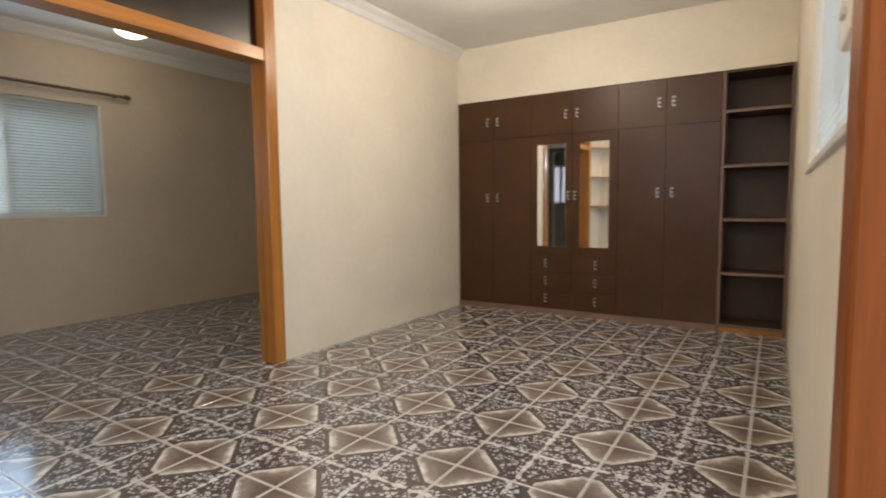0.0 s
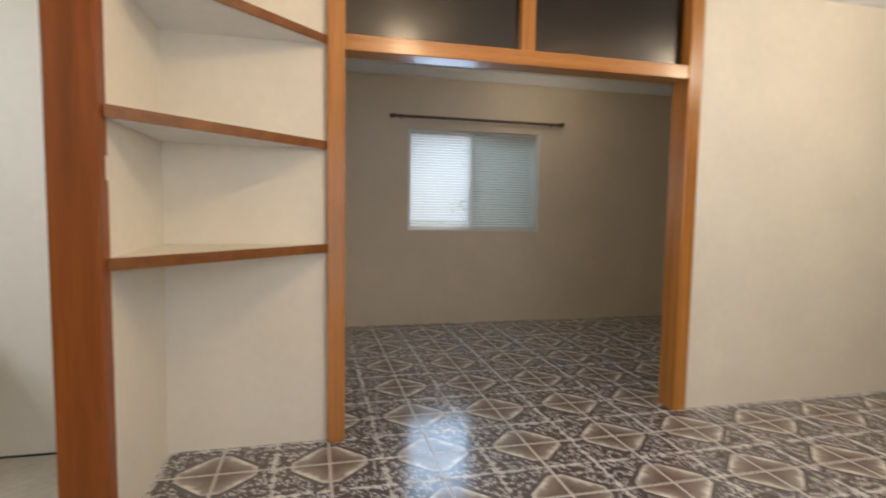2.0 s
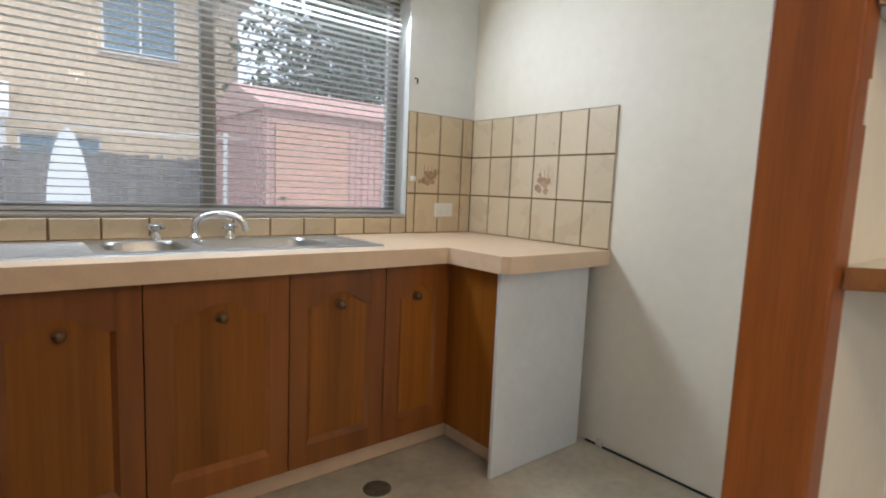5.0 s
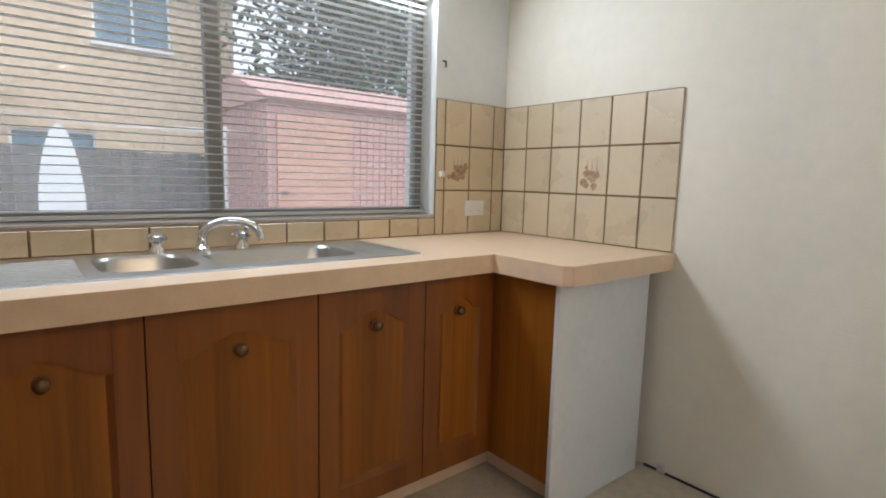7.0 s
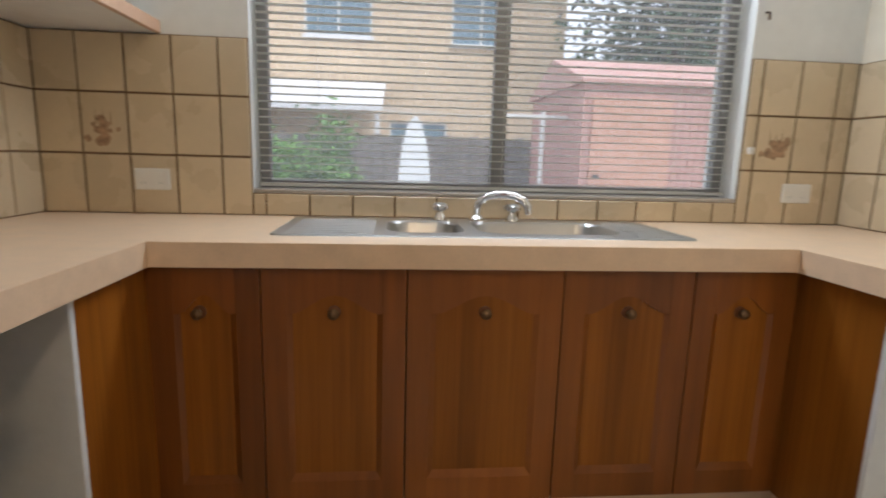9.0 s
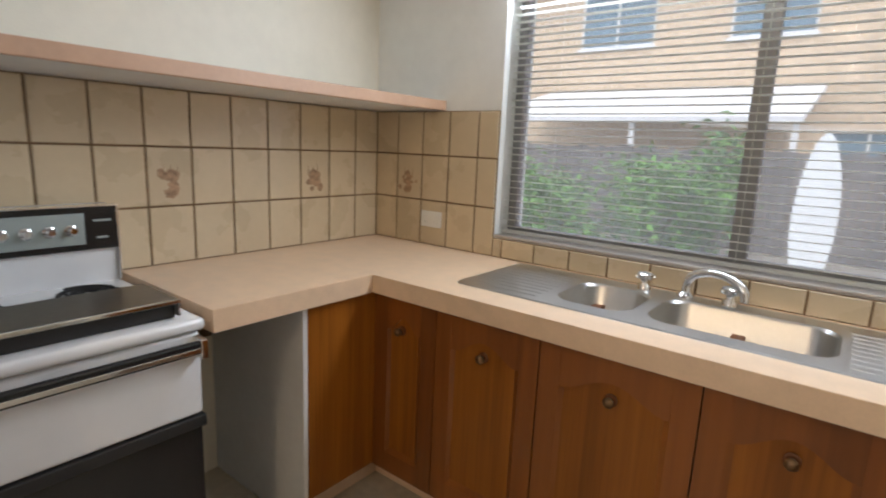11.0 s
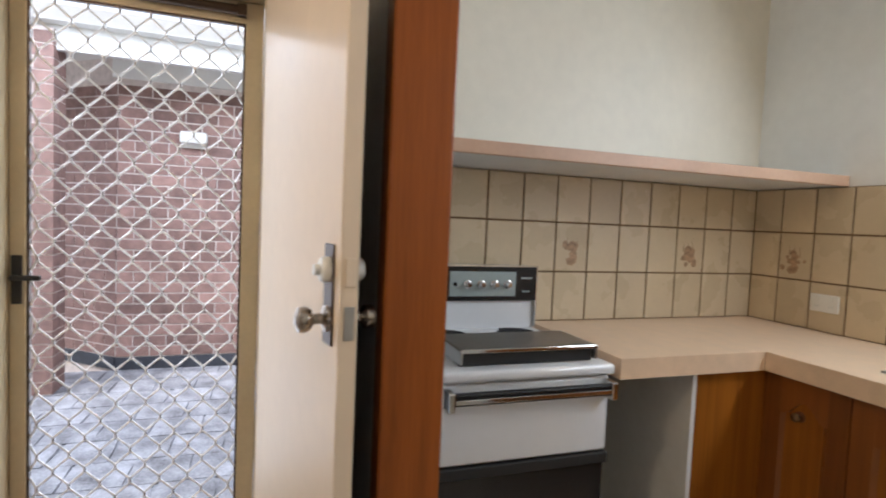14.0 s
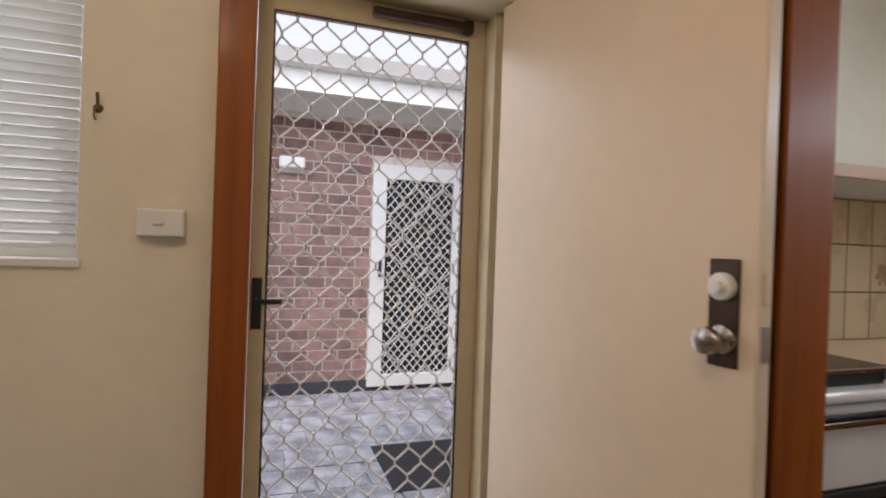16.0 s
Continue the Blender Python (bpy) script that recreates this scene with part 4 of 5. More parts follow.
# ---- east wing post and door ----
post_c = thing("timber_post", "dark orange varnished timber post between stove and door", "post")
part("post_board", B(2.125, 2.20, 1.782, 1.927, 0.0, H, 0.006), POSTW, post_c)
part("post_bead", B(2.20, 2.24, 1.905, 1.918, 0.0, H, 0.003), POSTW, post_c)
df = tagged(new("door_1"), "timber and cream metal door frame with architrave", "door frame", kind="structure")
part("architrave", B(XE - 0.042, XE - 0.0, 2.95, 3.045, 0.0, 2.10, 0.005), POSTW, df)
part("architrave", B(XE - 0.022, XE - 0.0, 2.10, 3.045, 2.10, 2.19, 0.005), TIMBER_H, df)
part("jamb", B(XE + 0.001, XE + 0.238, 2.955, 2.984, 0.0, 2.034, 0.003), SCRF, df)
part("jamb", B(XE + 0.10, XE + 0.238, 2.161, 2.19, 0.0, 2.034, 0.003), SCRF, df)
part("door_head", B(XE + 0.001, XE + 0.238, 2.161, 2.984, 2.035, 2.064, 0.003), SCRF, df)
part("threshold", B(XE + 0.001, XE + 0.26, 2.19, 2.955, -0.02, 0.012, 0.003), TIMBER_H, df)

ang = math.degrees(math.atan2(2.03 - 2.187, 2.09 - 2.945))
leaf = thing("entry_door", "cream enamelled flush door standing open against the wing wall", "door", at=(2.945, 2.182, 0.012), rz=ang)
LW = math.hypot(2.09 - 2.945, 2.03 - 2.187)
part("leaf", B(0.0, LW, 0.001, 0.036, 0.0, 2.02, 0.003), DOORB, leaf, "dark brown outer face of the door")
part("inner_skin", B(0.0, LW, -0.003, 0.0009, 0.0, 2.02, 0.002, 1), DOORP, leaf)
part("edge_lip", B(LW, LW + 0.004, -0.003, 0.036, 0.0, 2.02, 0.001, 1), DOORP, leaf, "cream painted door edge")
lp = part("lock_plate", B(LW - 0.098, LW - 0.034, -0.0075, -0.003, 1.0, 1.215, 0.003), BRONZE, leaf, "dark bronze lock plate")
km = Matrix.Translation((LW - 0.066, -0.007, 1.16)) @ Matrix.Rotation(radians(90), 4, "X")
part("snib", lathe(bmesh.new(), [(0.028, 0), (0.028, 0.012), (0.024, 0.018), (0.012, 0.02), (0.012, 0.032)], km, 24), WPLAST, lp, "white deadlock turn", True)
km = Matrix.Translation((LW - 0.066, -0.007, 1.055)) @ Matrix.Rotation(radians(90), 4, "X")
part("door_knob", lathe(bmesh.new(), [(0.03, 0), (0.028, 0.006), (0.012, 0.012), (0.011, 0.03), (0.022, 0.036), (0.028, 0.048), (0.026, 0.062), (0.012, 0.068)], km, 24), STEELA, lp, "brushed steel knob", True)
km = Matrix.Translation((LW - 0.066, 0.036, 1.055)) @ Matrix.Rotation(radians(-90), 4, "X")
part("door_knob", lathe(bmesh.new(), [(0.026, 0), (0.012, 0.01), (0.011, 0.03), (0.026, 0.04), (0.026, 0.058), (0.01, 0.064)], km, 24), STEELA, leaf, "brushed steel knob", True)
km = Matrix.Translation((LW - 0.066, 0.036, 1.16)) @ Matrix.Rotation(radians(-90), 4, "X")
part("deadlock", lathe(bmesh.new(), [(0.024, 0), (0.024, 0.03), (0.018, 0.034)], km, 24), WPLAST, leaf, smooth=True)
part("latch", B(LW + 0.004, LW + 0.007, 0.006, 0.028, 1.02, 1.09, 0.001, 1), STEEL, leaf, "steel latch face")
part("latch", B(LW + 0.004, LW + 0.007, 0.006, 0.028, 1.13, 1.19, 0.001, 1), DOORP, leaf)

# ---- security screen door ----
scr = thing("screen_door", "cream framed security screen door with diamond wire mesh", "screen door")
SX = 3.092
fy0, fy1, fz0, fz1 = 2.192, 2.953, 0.014, 2.033
gy0, gy1, gz1, gz0 = 2.253, 2.907, 1.958, 0.09
part("stile", B(SX - 0.014, SX + 0.014, fy0, gy0, fz0, fz1, 0.003), SCRF, scr)
part("stile", B(SX - 0.014, SX + 0.014, gy1, fy1, fz0, fz1, 0.003), SCRF, scr)
part("rail", B(SX - 0.014, SX + 0.014, gy0, gy1, gz1, fz1, 0.003), SCRF, scr)
part("rail", B(SX - 0.014, SX + 0.014, gy0, gy1, fz0, gz0, 0.003), SCRF, scr)
bm = bmesh.new()
for a, b, c, d in ((gy0, gy0 + 0.007, gz0, gz1), (gy1 - 0.007, gy1, gz0, gz1), (gy0 + 0.007, gy1 - 0.007, gz0, gz0 + 0.007), (gy0 + 0.007, gy1 - 0.007, gz1 - 0.007, gz1)):
    box(bm, SX - 0.009, SX + 0.009, a, b, c, d)
part("channel", bm, BRONZE, scr, "dark retaining channel")


def diamond_mesh(parent, x, y0, y1, z0, z1, pw, ph, r, wire, soft=True):
    """Zigzag wires that meet at flattened knots."""
    n = int((y1 - y0) / (pw / 2)) + 2
    for k in range(n):
        yc = y0 + k * pw / 2
        pts = []
        j, z = 0, z0
        while z < z1:
            s = 1 if (j + k) % 2 else -1
            yy = yc + s * pw * 0.235
            for dz in ((-0.08, 0.08) if soft else (0.0,)):
                pts.append((x + 0.002 * s, min(max(yy, y0), y1), min(max(z + dz * ph, z0), z1)))
            z += ph / 2
            j += 1
        part("wire", tube(bmesh.new(), pts, r, 5), wire, parent, smooth=True)
    kn = bmesh.new()
    box(kn, -0.0035, 0.0035, -0.0035, 0.0035, -0.009, 0.009, 0.001, 1)
    me = mesh("knot", kn, BRONZE)
    count = 0
    for k in range(n - 1):
        j, z = 0, z0
        while z < z1:
            if (j + k) % 2:
                y = y0 + (k + 0.5) * pw / 2
                if y0 < y < y1 and z0 < z < z1 and count < 280:
                    piece("knot", me, parent, (x, y, z))
                    count += 1
            z += ph / 2
            j += 1


diamond_mesh(scr, SX, gy0 + 0.004, gy1 - 0.004, gz0 + 0.004, gz1 - 0.004, 0.0925, 0.112, 0.0038, WIRE)
hp = part("handle_plate", B(SX - 0.022, SX - 0.014, 2.916, 2.946, 0.955, 1.115, 0.003), BLACKM, scr, "black lever handle plate")
part("lever", B(SX - 0.052, SX - 0.04, 2.855, 2.94, 1.035, 1.052, 0.004), BLACKM, hp)
part("lever_spindle", cyl(bmesh.new(), (SX - 0.05, 2.932, 1.043), (SX - 0.02, 2.932, 1.043), 0.009, n=12), BLACKM, hp)
cl = thing("door_closer", "dark metal door closer tube on the screen door head", "door closer")
part("closer_tube", cyl(bmesh.new(), (SX - 0.035, 2.27, 1.995), (SX - 0.035, 2.60, 1.995), 0.017), BRONZE, cl, smooth=True)
part("closer_bracket", B(SX - 0.05, SX - 0.014, 2.25, 2.28, 1.975, 2.015, 0.002), BRONZE, cl)

sw = thing("light_switch", "white surface-mounted light switch box on the wall", "light switch")
part("box", B(XE - 0.038, XE - 0.0005, 3.112, 3.226, 1.232, 1.303, 0.005), WPLAST, sw)
part("rocker", B(XE - 0.044, XE - 0.037, 3.16, 3.185, 1.262, 1.272, 0.002), WPLAST, sw)
hk = thing("wall_hook", "small brass curtain tie-back hook on the wall", "hook")
bm = bmesh.new()
lathe(bm, [(0.012, 0), (0.01, 0.004), (0.004, 0.008)], Matrix.Translation((XE, 3.323, 1.552)) @ Matrix.Rotation(radians(-90), 4, "Y"), 12)
tube(bm, [(XE - 0.006, 3.323, 1.552), (XE - 0.03, 3.323, 1.545), (XE - 0.034, 3.323, 1.525), (XE - 0.02, 3.323, 1.52)], 0.003, 6)
tube(bm, [(XE - 0.004, 3.323, 1.555), (XE - 0.012, 3.323, 1.59)], 0.004, 6)
part("hook", bm, KNOB, hk)
ws = thing("light_switch", "small white light switch on the timber jamb edge", "light switch")
part("plate", B(0.0005, 0.014, 4.742, 4.772, 1.255, 1.335, 0.003), WPLAST, ws)


def outlet(axis, u, z, label):
    o = thing("power_outlet", label, "power outlet", "kitchen power outlets")
    part("plate", B(u - 0.058, u + 0.058, 0.008, 0.017, z - 0.036, z + 0.036, 0.004), WPLAST, o)
    for s in (-0.028, 0.028):
        part("rocker", B(u + s - 0.006, u + s + 0.006, 0.017, 0.020, z + 0.008, z + 0.024, 0.001, 1), WPLAST, o)
        for k in (-0.006, 0.006):
            part("slot", B(u + s + k - 0.001, u + s + k + 0.001, 0.0168, 0.0172, z - 0.016, z - 0.009), GREYP, o)
    return o


outlet("y", 0.195, 1.018, "white double power outlet on the beige tiles")
outlet("y", 2.53, 1.018, "white double power outlet on the beige tiles")
cleat = thing("blind_cleat", "small white blind cord cleat on the tiles", "cleat")
part("cleat_body", B(0.392, 0.412, 0.008, 0.03, 1.16, 1.185, 0.004), WPLAST, cleat)
bh = thing("wall_hook", "small hook beside the kitchen window", "hook")
part("hook", tube(bmesh.new(), [(0.395, 0.0, 1.66), (0.395, 0.02, 1.655), (0.395, 0.022, 1.63)], 0.004, 6), BRONZE, bh)
dr = thing("floor_drain", "round stained floor waste cover in the kitchen floor", "floor drain")
part("cover", lathe(bmesh.new(), [(0.052, 0), (0.05, 0.003), (0.0445, 0.004)], Matrix.Translation((0.963, 0.654, KZ)), 24), DRAIN, dr)

# ---- outside: porch, brick wall, mat ----
ground = structure("ground", B(-60, 60, -70, 60, -0.4, -0.14), GROUND, "bare pale yard ground", "ground")
porch = structure("pavement_porch", B(XE + 0.24, 5.74, -0.5, 9.0, -0.16, -0.012), PAVE, "grey stamped paving of the side courtyard", "pavement")
brick_wall = structure("wall_brick_neighbour", B(5.762, 6.3, -1.5, 3.262, -0.15, 2.62), MORTAR, "pinkish brown brick wall across the courtyard", "wall")
bside = structure("wall_brick_splay", B(0.0, 0.3, 0.0, 3.6, -0.15, 2.62), MORTAR, "pinkish brick wall splaying back from the corner", "wall")
bside.matrix_basis = pose(5.775, 3.268, 0, 0, 0, -40)
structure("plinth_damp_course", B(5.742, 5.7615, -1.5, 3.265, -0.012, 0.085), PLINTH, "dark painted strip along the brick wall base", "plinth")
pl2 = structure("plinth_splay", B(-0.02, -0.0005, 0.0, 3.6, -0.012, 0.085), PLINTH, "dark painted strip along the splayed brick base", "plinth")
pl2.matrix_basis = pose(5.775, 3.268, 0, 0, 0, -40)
pier = structure("wall_brick_pier", B(5.16, 5.39, 3.50, 3.86, -0.15, 2.43), MORTAR, "pinkish brick pier holding up the eave", "wall")
eave = thing("eave", "white eave with fascia and gutter over the brick wall", "eave")
part("soffit", B(5.25, 6.4, -1.5, 9.0, 2.44, 2.46), FASCIA, eave)
part("fascia", B(5.20, 5.25, -1.5, 9.0, 2.30, 2.56, 0.004), FASCIA, eave)
part("frieze", B(5.735, 5.7615, -1.5, 3.3, 2.28, 2.44), FASCIA, eave)
prof = [(5.09, 2.46), (5.2, 2.46), (5.2, 2.56), (5.19, 2.56), (5.19, 2.475), (5.1, 2.475), (5.1, 2.56), (5.08, 2.56)]
bm = bmesh.new()
a = [bm.verts.new((p, -1.5, z)) for p, z in prof]
b = [bm.verts.new((p, 9.0, z)) for p, z in prof]
for i in range(len(prof)):
    bm.faces.new((a[i], b[i], b[(i + 1) % len(prof)], a[(i + 1) % len(prof)]))
part("gutter", bm, FASCIA, eave)
ol = thing("outdoor_lamp", "white bunker style outdoor wall lamp on the bricks", "outdoor lamp")
part("lamp_body", B(5.66, 5.752, 2.62, 2.82, 1.81, 1.905, 0.02, 3), FASCIA, ol)
part("lamp_back", B(5.735, 5.7515, 2.63, 2.81, 1.78, 1.91, 0.004), SASH, ol)
ms = thing("screen_door", "white framed mesh screen door in the far brick wall", "screen door")
for a, b, c, d in ((1.94, 2.06, 0.03, 1.91), (1.22, 1.34, 0.03, 1.91), (1.34, 1.94, 1.79, 1.91), (1.34, 1.94, 0.03, 0.13)):
    part("frame", B(5.715, 5.758, a, b, c, d, 0.004), FASCIA, ms)
part("dark_panel", B(5.75, 5.756, 1.34, 1.94, 0.13, 1.79), BLACK, ms, "dark glass behind the mesh")
bm = bmesh.new()
pw, ph = 0.07, 0.085
for k in range(-30, 40):
    for s in (1, -1):
        pts = []
        for i in range(41):
            z = 0.13 + 1.66 * i / 40
            y = 1.34 + k * pw + s * (z - 0.13) * pw / ph
            if 1.34 <= y <= 1.94:
                pts.append((5.735, y, z))
        if len(pts) > 1:
            tube(bm, [pts[0], pts[-1]], 0.004, 4)
part("wire_mesh", bm, FASCIA, ms, "white diamond mesh")
part("handle", B(5.70, 5.715, 1.97, 1.995, 0.96, 1.10, 0.003), BLACKM, ms)
dm = thing("door_mat", "black rubber door mat on the paving", "door mat")
part("mat_body", B(3.88, 4.5, 1.55, 2.26, -0.010, 0.006, 0.004), RUBBER, dm)
structure("roof_own_eave", B(XE + 0.24, XE + 0.72, -0.5, 8.0, 2.46, 2.50), FASCIA, "white soffit of the house's own eave", "eave")
structure("roof_south_eave", B(-3, XE + 0.72, -0.55, -0.22, 3.3, 3.34), FASCIA, "white soffit above the kitchen window", "eave")

# ---- outside: yard behind the kitchen ----
shed = thing("garden_shed", "pink steel garden shed with orange door and shallow roof", "shed")
sx0, sx1, sy0, sy1 = -3.6, -0.72, -7.6, -5.0
part("wall", B(sx0, sx1, sy1 - 0.03, sy1, -0.14, 2.12), SHED, shed)
part("wall", B(sx1 - 0.03, sx1, sy0, sy1 - 0.03, -0.14, 2.12), SHED, shed)
part("wall", B(sx0, sx0 + 0.03, sy0, sy1 - 0.03, -0.14, 2.12), SHED, shed)
part("wall", B(sx0 + 0.03, sx1 - 0.03, sy0, sy0 + 0.03, -0.14, 2.12), SHED, shed)
bm = bmesh.new()
prism(bm, [(sy1 + 0.08, 2.12), (sy1 + 0.08, 2.16), ((sy0 + sy1) / 2, 2.62), (sy0 - 0.08, 2.16), (sy0 - 0.08, 2.12)], "x", sx0 - 0.06, sx1 + 0.06)
part("roof", bm, SHED, shed)
for i in range(26):
    x = sx0 + 0.06 + i * 0.11
    if not -1.95 < x < -0.82:
        part("rib", B(x - 0.012, x + 0.012, sy1, sy1 + 0.012, -0.12, 2.1), SHED, shed)
for i in range(22):
    y = sy0 + 0.08 + i * 0.115
    part("rib", B(sx1, sx1 + 0.012, y - 0.012, y + 0.012, -0.12, 2.1), SHED, shed)
sd = part("door", B(-1.93, -0.84, sy1, sy1 + 0.03, -0.1, 1.95, 0.003), SHEDD, shed, "orange sheet metal door")
part("door_handle", B(-0.98, -0.90, sy1 + 0.03, sy1 + 0.045, 0.9, 0.94), BLACKM, sd)
fence = thing("paling_fence", "weathered grey timber paling fence", "fence")
me = mesh("paling", B(-0.05, 0.05, -0.01, 0.01, 0, 1.62, 0.002, 1), FENCE)
random.seed(4)
for i in range(92):
    piece("paling", me, fence, (8.6 - i * 0.106, -8.0 + random.uniform(-0.006, 0.006), -0.14 + random.uniform(-0.03, 0.03)))
part("rail", B(-1.2, 8.7, -8.06, -8.012, 1.1, 1.18), FENCE, fence)
part("rail", B(-1.2, 8.7, -8.06, -8.012, 0.2, 0.28), FENCE, fence)
sb = thing("surfboard", "white surfboard standing upright on end in the yard", "surfboard")
pts = []
for i in range(25):
    s = i / 24
    pts.append((0.235 * math.sin(math.pi * min(1, 0.12 + s * 0.88)) ** 0.55 * (1.0 if s < 0.6 else 1.0), s * 1.85))
outline = [(w, z) for w, z in pts] + [(-w, z) for w, z in reversed(pts)]
bm = bmesh.new()
prism(bm, [(1.43 + w, -0.14 + z) for w, z in outline], "y", -6.04, -5.98)
part("board", bm, BOARD, sb)
house = thing("brick_house", "two-storey cream brick house behind the fence", "house")
HY = -14.0
part("wall", wall_bm("y", HY - 0.25, HY, -3.2, 14.0, -0.14, 6.4, [(-1.6, 0.15, 4.3, 5.9), (2.4, 4.3, 4.4, 6.0), (0.2, 1.9, 1.1, 2.1), (6.2, 8.4, 4.4, 6.0)]), HBRICK, house)
part("wall", B(-3.2, -2.95, HY - 8, HY - 0.25, -0.14, 6.4), HBRICK, house)
for a, b, c, d in ((-1.6, 0.15, 4.3, 5.9), (2.4, 4.3, 4.4, 6.0), (0.2, 1.9, 1.1, 2.1), (6.2, 8.4, 4.4, 6.0)):
    w = part("window", B(a, b, HY - 0.16, HY - 0.12, c, d), HGLASS, house)
    bm = bmesh.new()
    for p, q, r, s in ((a, a + 0.06, c, d), (b - 0.06, b, c, d), (a + 0.06, b - 0.06, c, c + 0.06), (a + 0.06, b - 0.06, d - 0.06, d), ((a + b) / 2 - 0.03, (a + b) / 2 + 0.03, c + 0.06, d - 0.06)):
        box(bm, p, q, HY - 0.12, HY - 0.06, r, s)
    part("frame", bm, FASCIA, w)
    part("sill", B(a - 0.05, b + 0.05, HY - 0.1, HY + 0.08, c - 0.08, c), HROOF, w)
bm = bmesh.new()
prism(bm, [(HY + 0.6, 6.4), (HY + 0.6, 6.55), (HY - 4, 8.6), (HY - 8.6, 6.55), (HY - 8.6, 6.4)], "x", -3.8, 14.6)
part("roof", bm, SHED, house)
aw = thing("carport", "white sloping carport roof on dark posts beyond the fence", "carport")
bm = bmesh.new()
prism(bm, [(-9.4, 2.02), (-9.4, 2.12), (-13.9, 3.2), (-13.9, 3.1)], "x", 2.0, 9.0)
part("roof", bm, HROOF, aw)
for x in (2.1, 5.0, 8.8):
    part("post", B(x - 0.05, x + 0.05, -9.6, -9.5, -0.14, 2.0), FASCIA, aw)
cl2 = thing("clothes_line", "white clothes line post with strung cords", "clothes line")
part("post", cyl(bmesh.new(), (-0.36, -5.6, -0.14), (-0.36, -5.6, 1.78), 0.035), FASCIA, cl2)
part("arm", B(-0.75, 0.25, -5.62, -5.58, 1.70, 1.74), FASCIA, cl2)
for dx in (-0.6, -0.1, 0.2):
    part("line", tube(bmesh.new(), [(-0.36 + dx, -5.6, 1.73), (0.9 + dx, -5.4, 1.66), (2.6 + dx, -5.2, 1.74)], 0.004, 4), ROPE, cl2)


def leafy(name, label, category, centre, spread, count, size, material, trunk=None, seed=1):
    rnd = random.Random(seed)
    t = thing(name, label, category)
    bm = bmesh.new()
    clumps = [Vector((rnd.gauss(0, 0.45) * spread[0], rnd.gauss(0, 0.45) * spread[1], rnd.uniform(-1, 1) * spread[2])) for _ in range(max(8, count // 60))]
    for i in range(count):
        c = Vector(centre) + clumps[i % len(clumps)] + Vector((rnd.gauss(0, 1), rnd.gauss(0, 1), rnd.gauss(0, 1))) * (0.22 * max(spread))
        if c.z < -0.12:
            c.z = -0.12 + rnd.random() * 0.3
        s = size * rnd.uniform(0.6, 1.3)
        e = Euler((rnd.uniform(-0.9, 0.9), rnd.uniform(-0.9, 0.9), rnd.uniform(0, 6.28))).to_matrix()
        q = [bm.verts.new(c + e @ Vector(p) * s) for p in ((-0.5, 0, 0), (0, -0.22, 0.06), (0.6, 0, -0.04), (0, 0.22, 0.06))]
        bm.faces.new(q)
    part("crown", bm, material, t)
    x, y, z = centre
    if trunk:
        bm = bmesh.new()
        tube(bm, [(x, y, -0.14), (x + 0.1, y, z * 0.35), (x, y, z * 0.8)], trunk, 8)
        for k in range(6):
            a = k * 1.05
            tube(bm, [(x, y, z * (0.4 + 0.05 * k)), (x + spread[0] * 0.6 * math.cos(a), y + spread[1] * 0.6 * math.sin(a), z * (0.75 + 0.06 * k))], trunk * 0.4, 6)
        part("trunk", bm, BARK, t)
    else:
        bm = bmesh.new()
        for k in range(5):
            a = k * 1.3
            tube(bm, [(x + 0.08 * math.cos(a), y + 0.08 * math.sin(a), -0.14), (x + spread[0] * 0.4 * math.cos(a), y + spread[1] * 0.4 * math.sin(a), z)], 0.02, 5)
        part("stem", bm, BARK, t)
    return t


leafy("shrub", "bright green leafy shrub against the paling fence", "shrub", (3.35, -6.2, 0.55), (0.75, 0.4, 0.55), 2600, 0.13, LEAF, None, 3)
leafy("shrub", "bright green leafy shrub against the paling fence", "shrub", (4.7, -5.6, 0.45), (0.8, 0.5, 0.5), 2600, 0.13, LEAF, None, 5)
leafy("shrub", "tall spiky green shrub beside the fence", "shrub", (2.75, -7.0, 0.9), (0.25, 0.25, 0.7), 900, 0.16, LEAF, None, 8)
leafy("tree", "tall dark green tree behind the shed", "tree", (-5.9, -12.5, 4.9), (2.0, 1.8, 2.6), 6000, 0.34, LEAFD, 0.2, 11)
leafy("tree", "tall dark green tree further along the yard", "tree", (-10.2, -13.5, 5.8), (2.4, 2.0, 3.0), 5200, 0.36, LEAFD, 0.24, 12)
structure("fence_bedroom_side", B(-8.1, -8.0, -2, 14, -0.14, 0.95), FENCE, "weathered grey boundary fence outside the bedroom", "fence")
leafy("tree", "green tree outside the bedroom window", "tree", (-7.0, 6.9, 2.1), (1.2, 0.9, 1.4), 4200, 0.26, LEAF, 0.14, 21)

# ---- small pieces last: wall tiles, floor tiles, bricks, paving ----
TW, TH, G = 0.1485, 0.2, 0.0068
tile_cache = {}


def tile_mesh(w, h):
    k = (round(w, 4), round(h, 4))
    if k not in tile_cache:
        bm = bmesh.new()
        box(bm, -w / 2, w / 2, 0.0, 0.006, -h / 2, h / 2)
        es = [e for e in bm.edges if all(abs(v.co.y - 0.006) < 1e-5 for v in e.verts)]
        bmesh.ops.bevel(bm, geom=es, offset=0.002, segments=1, affect="EDGES")
        tile_cache[k] = mesh("tile", bm, GLAZE)
    return tile_cache[k]


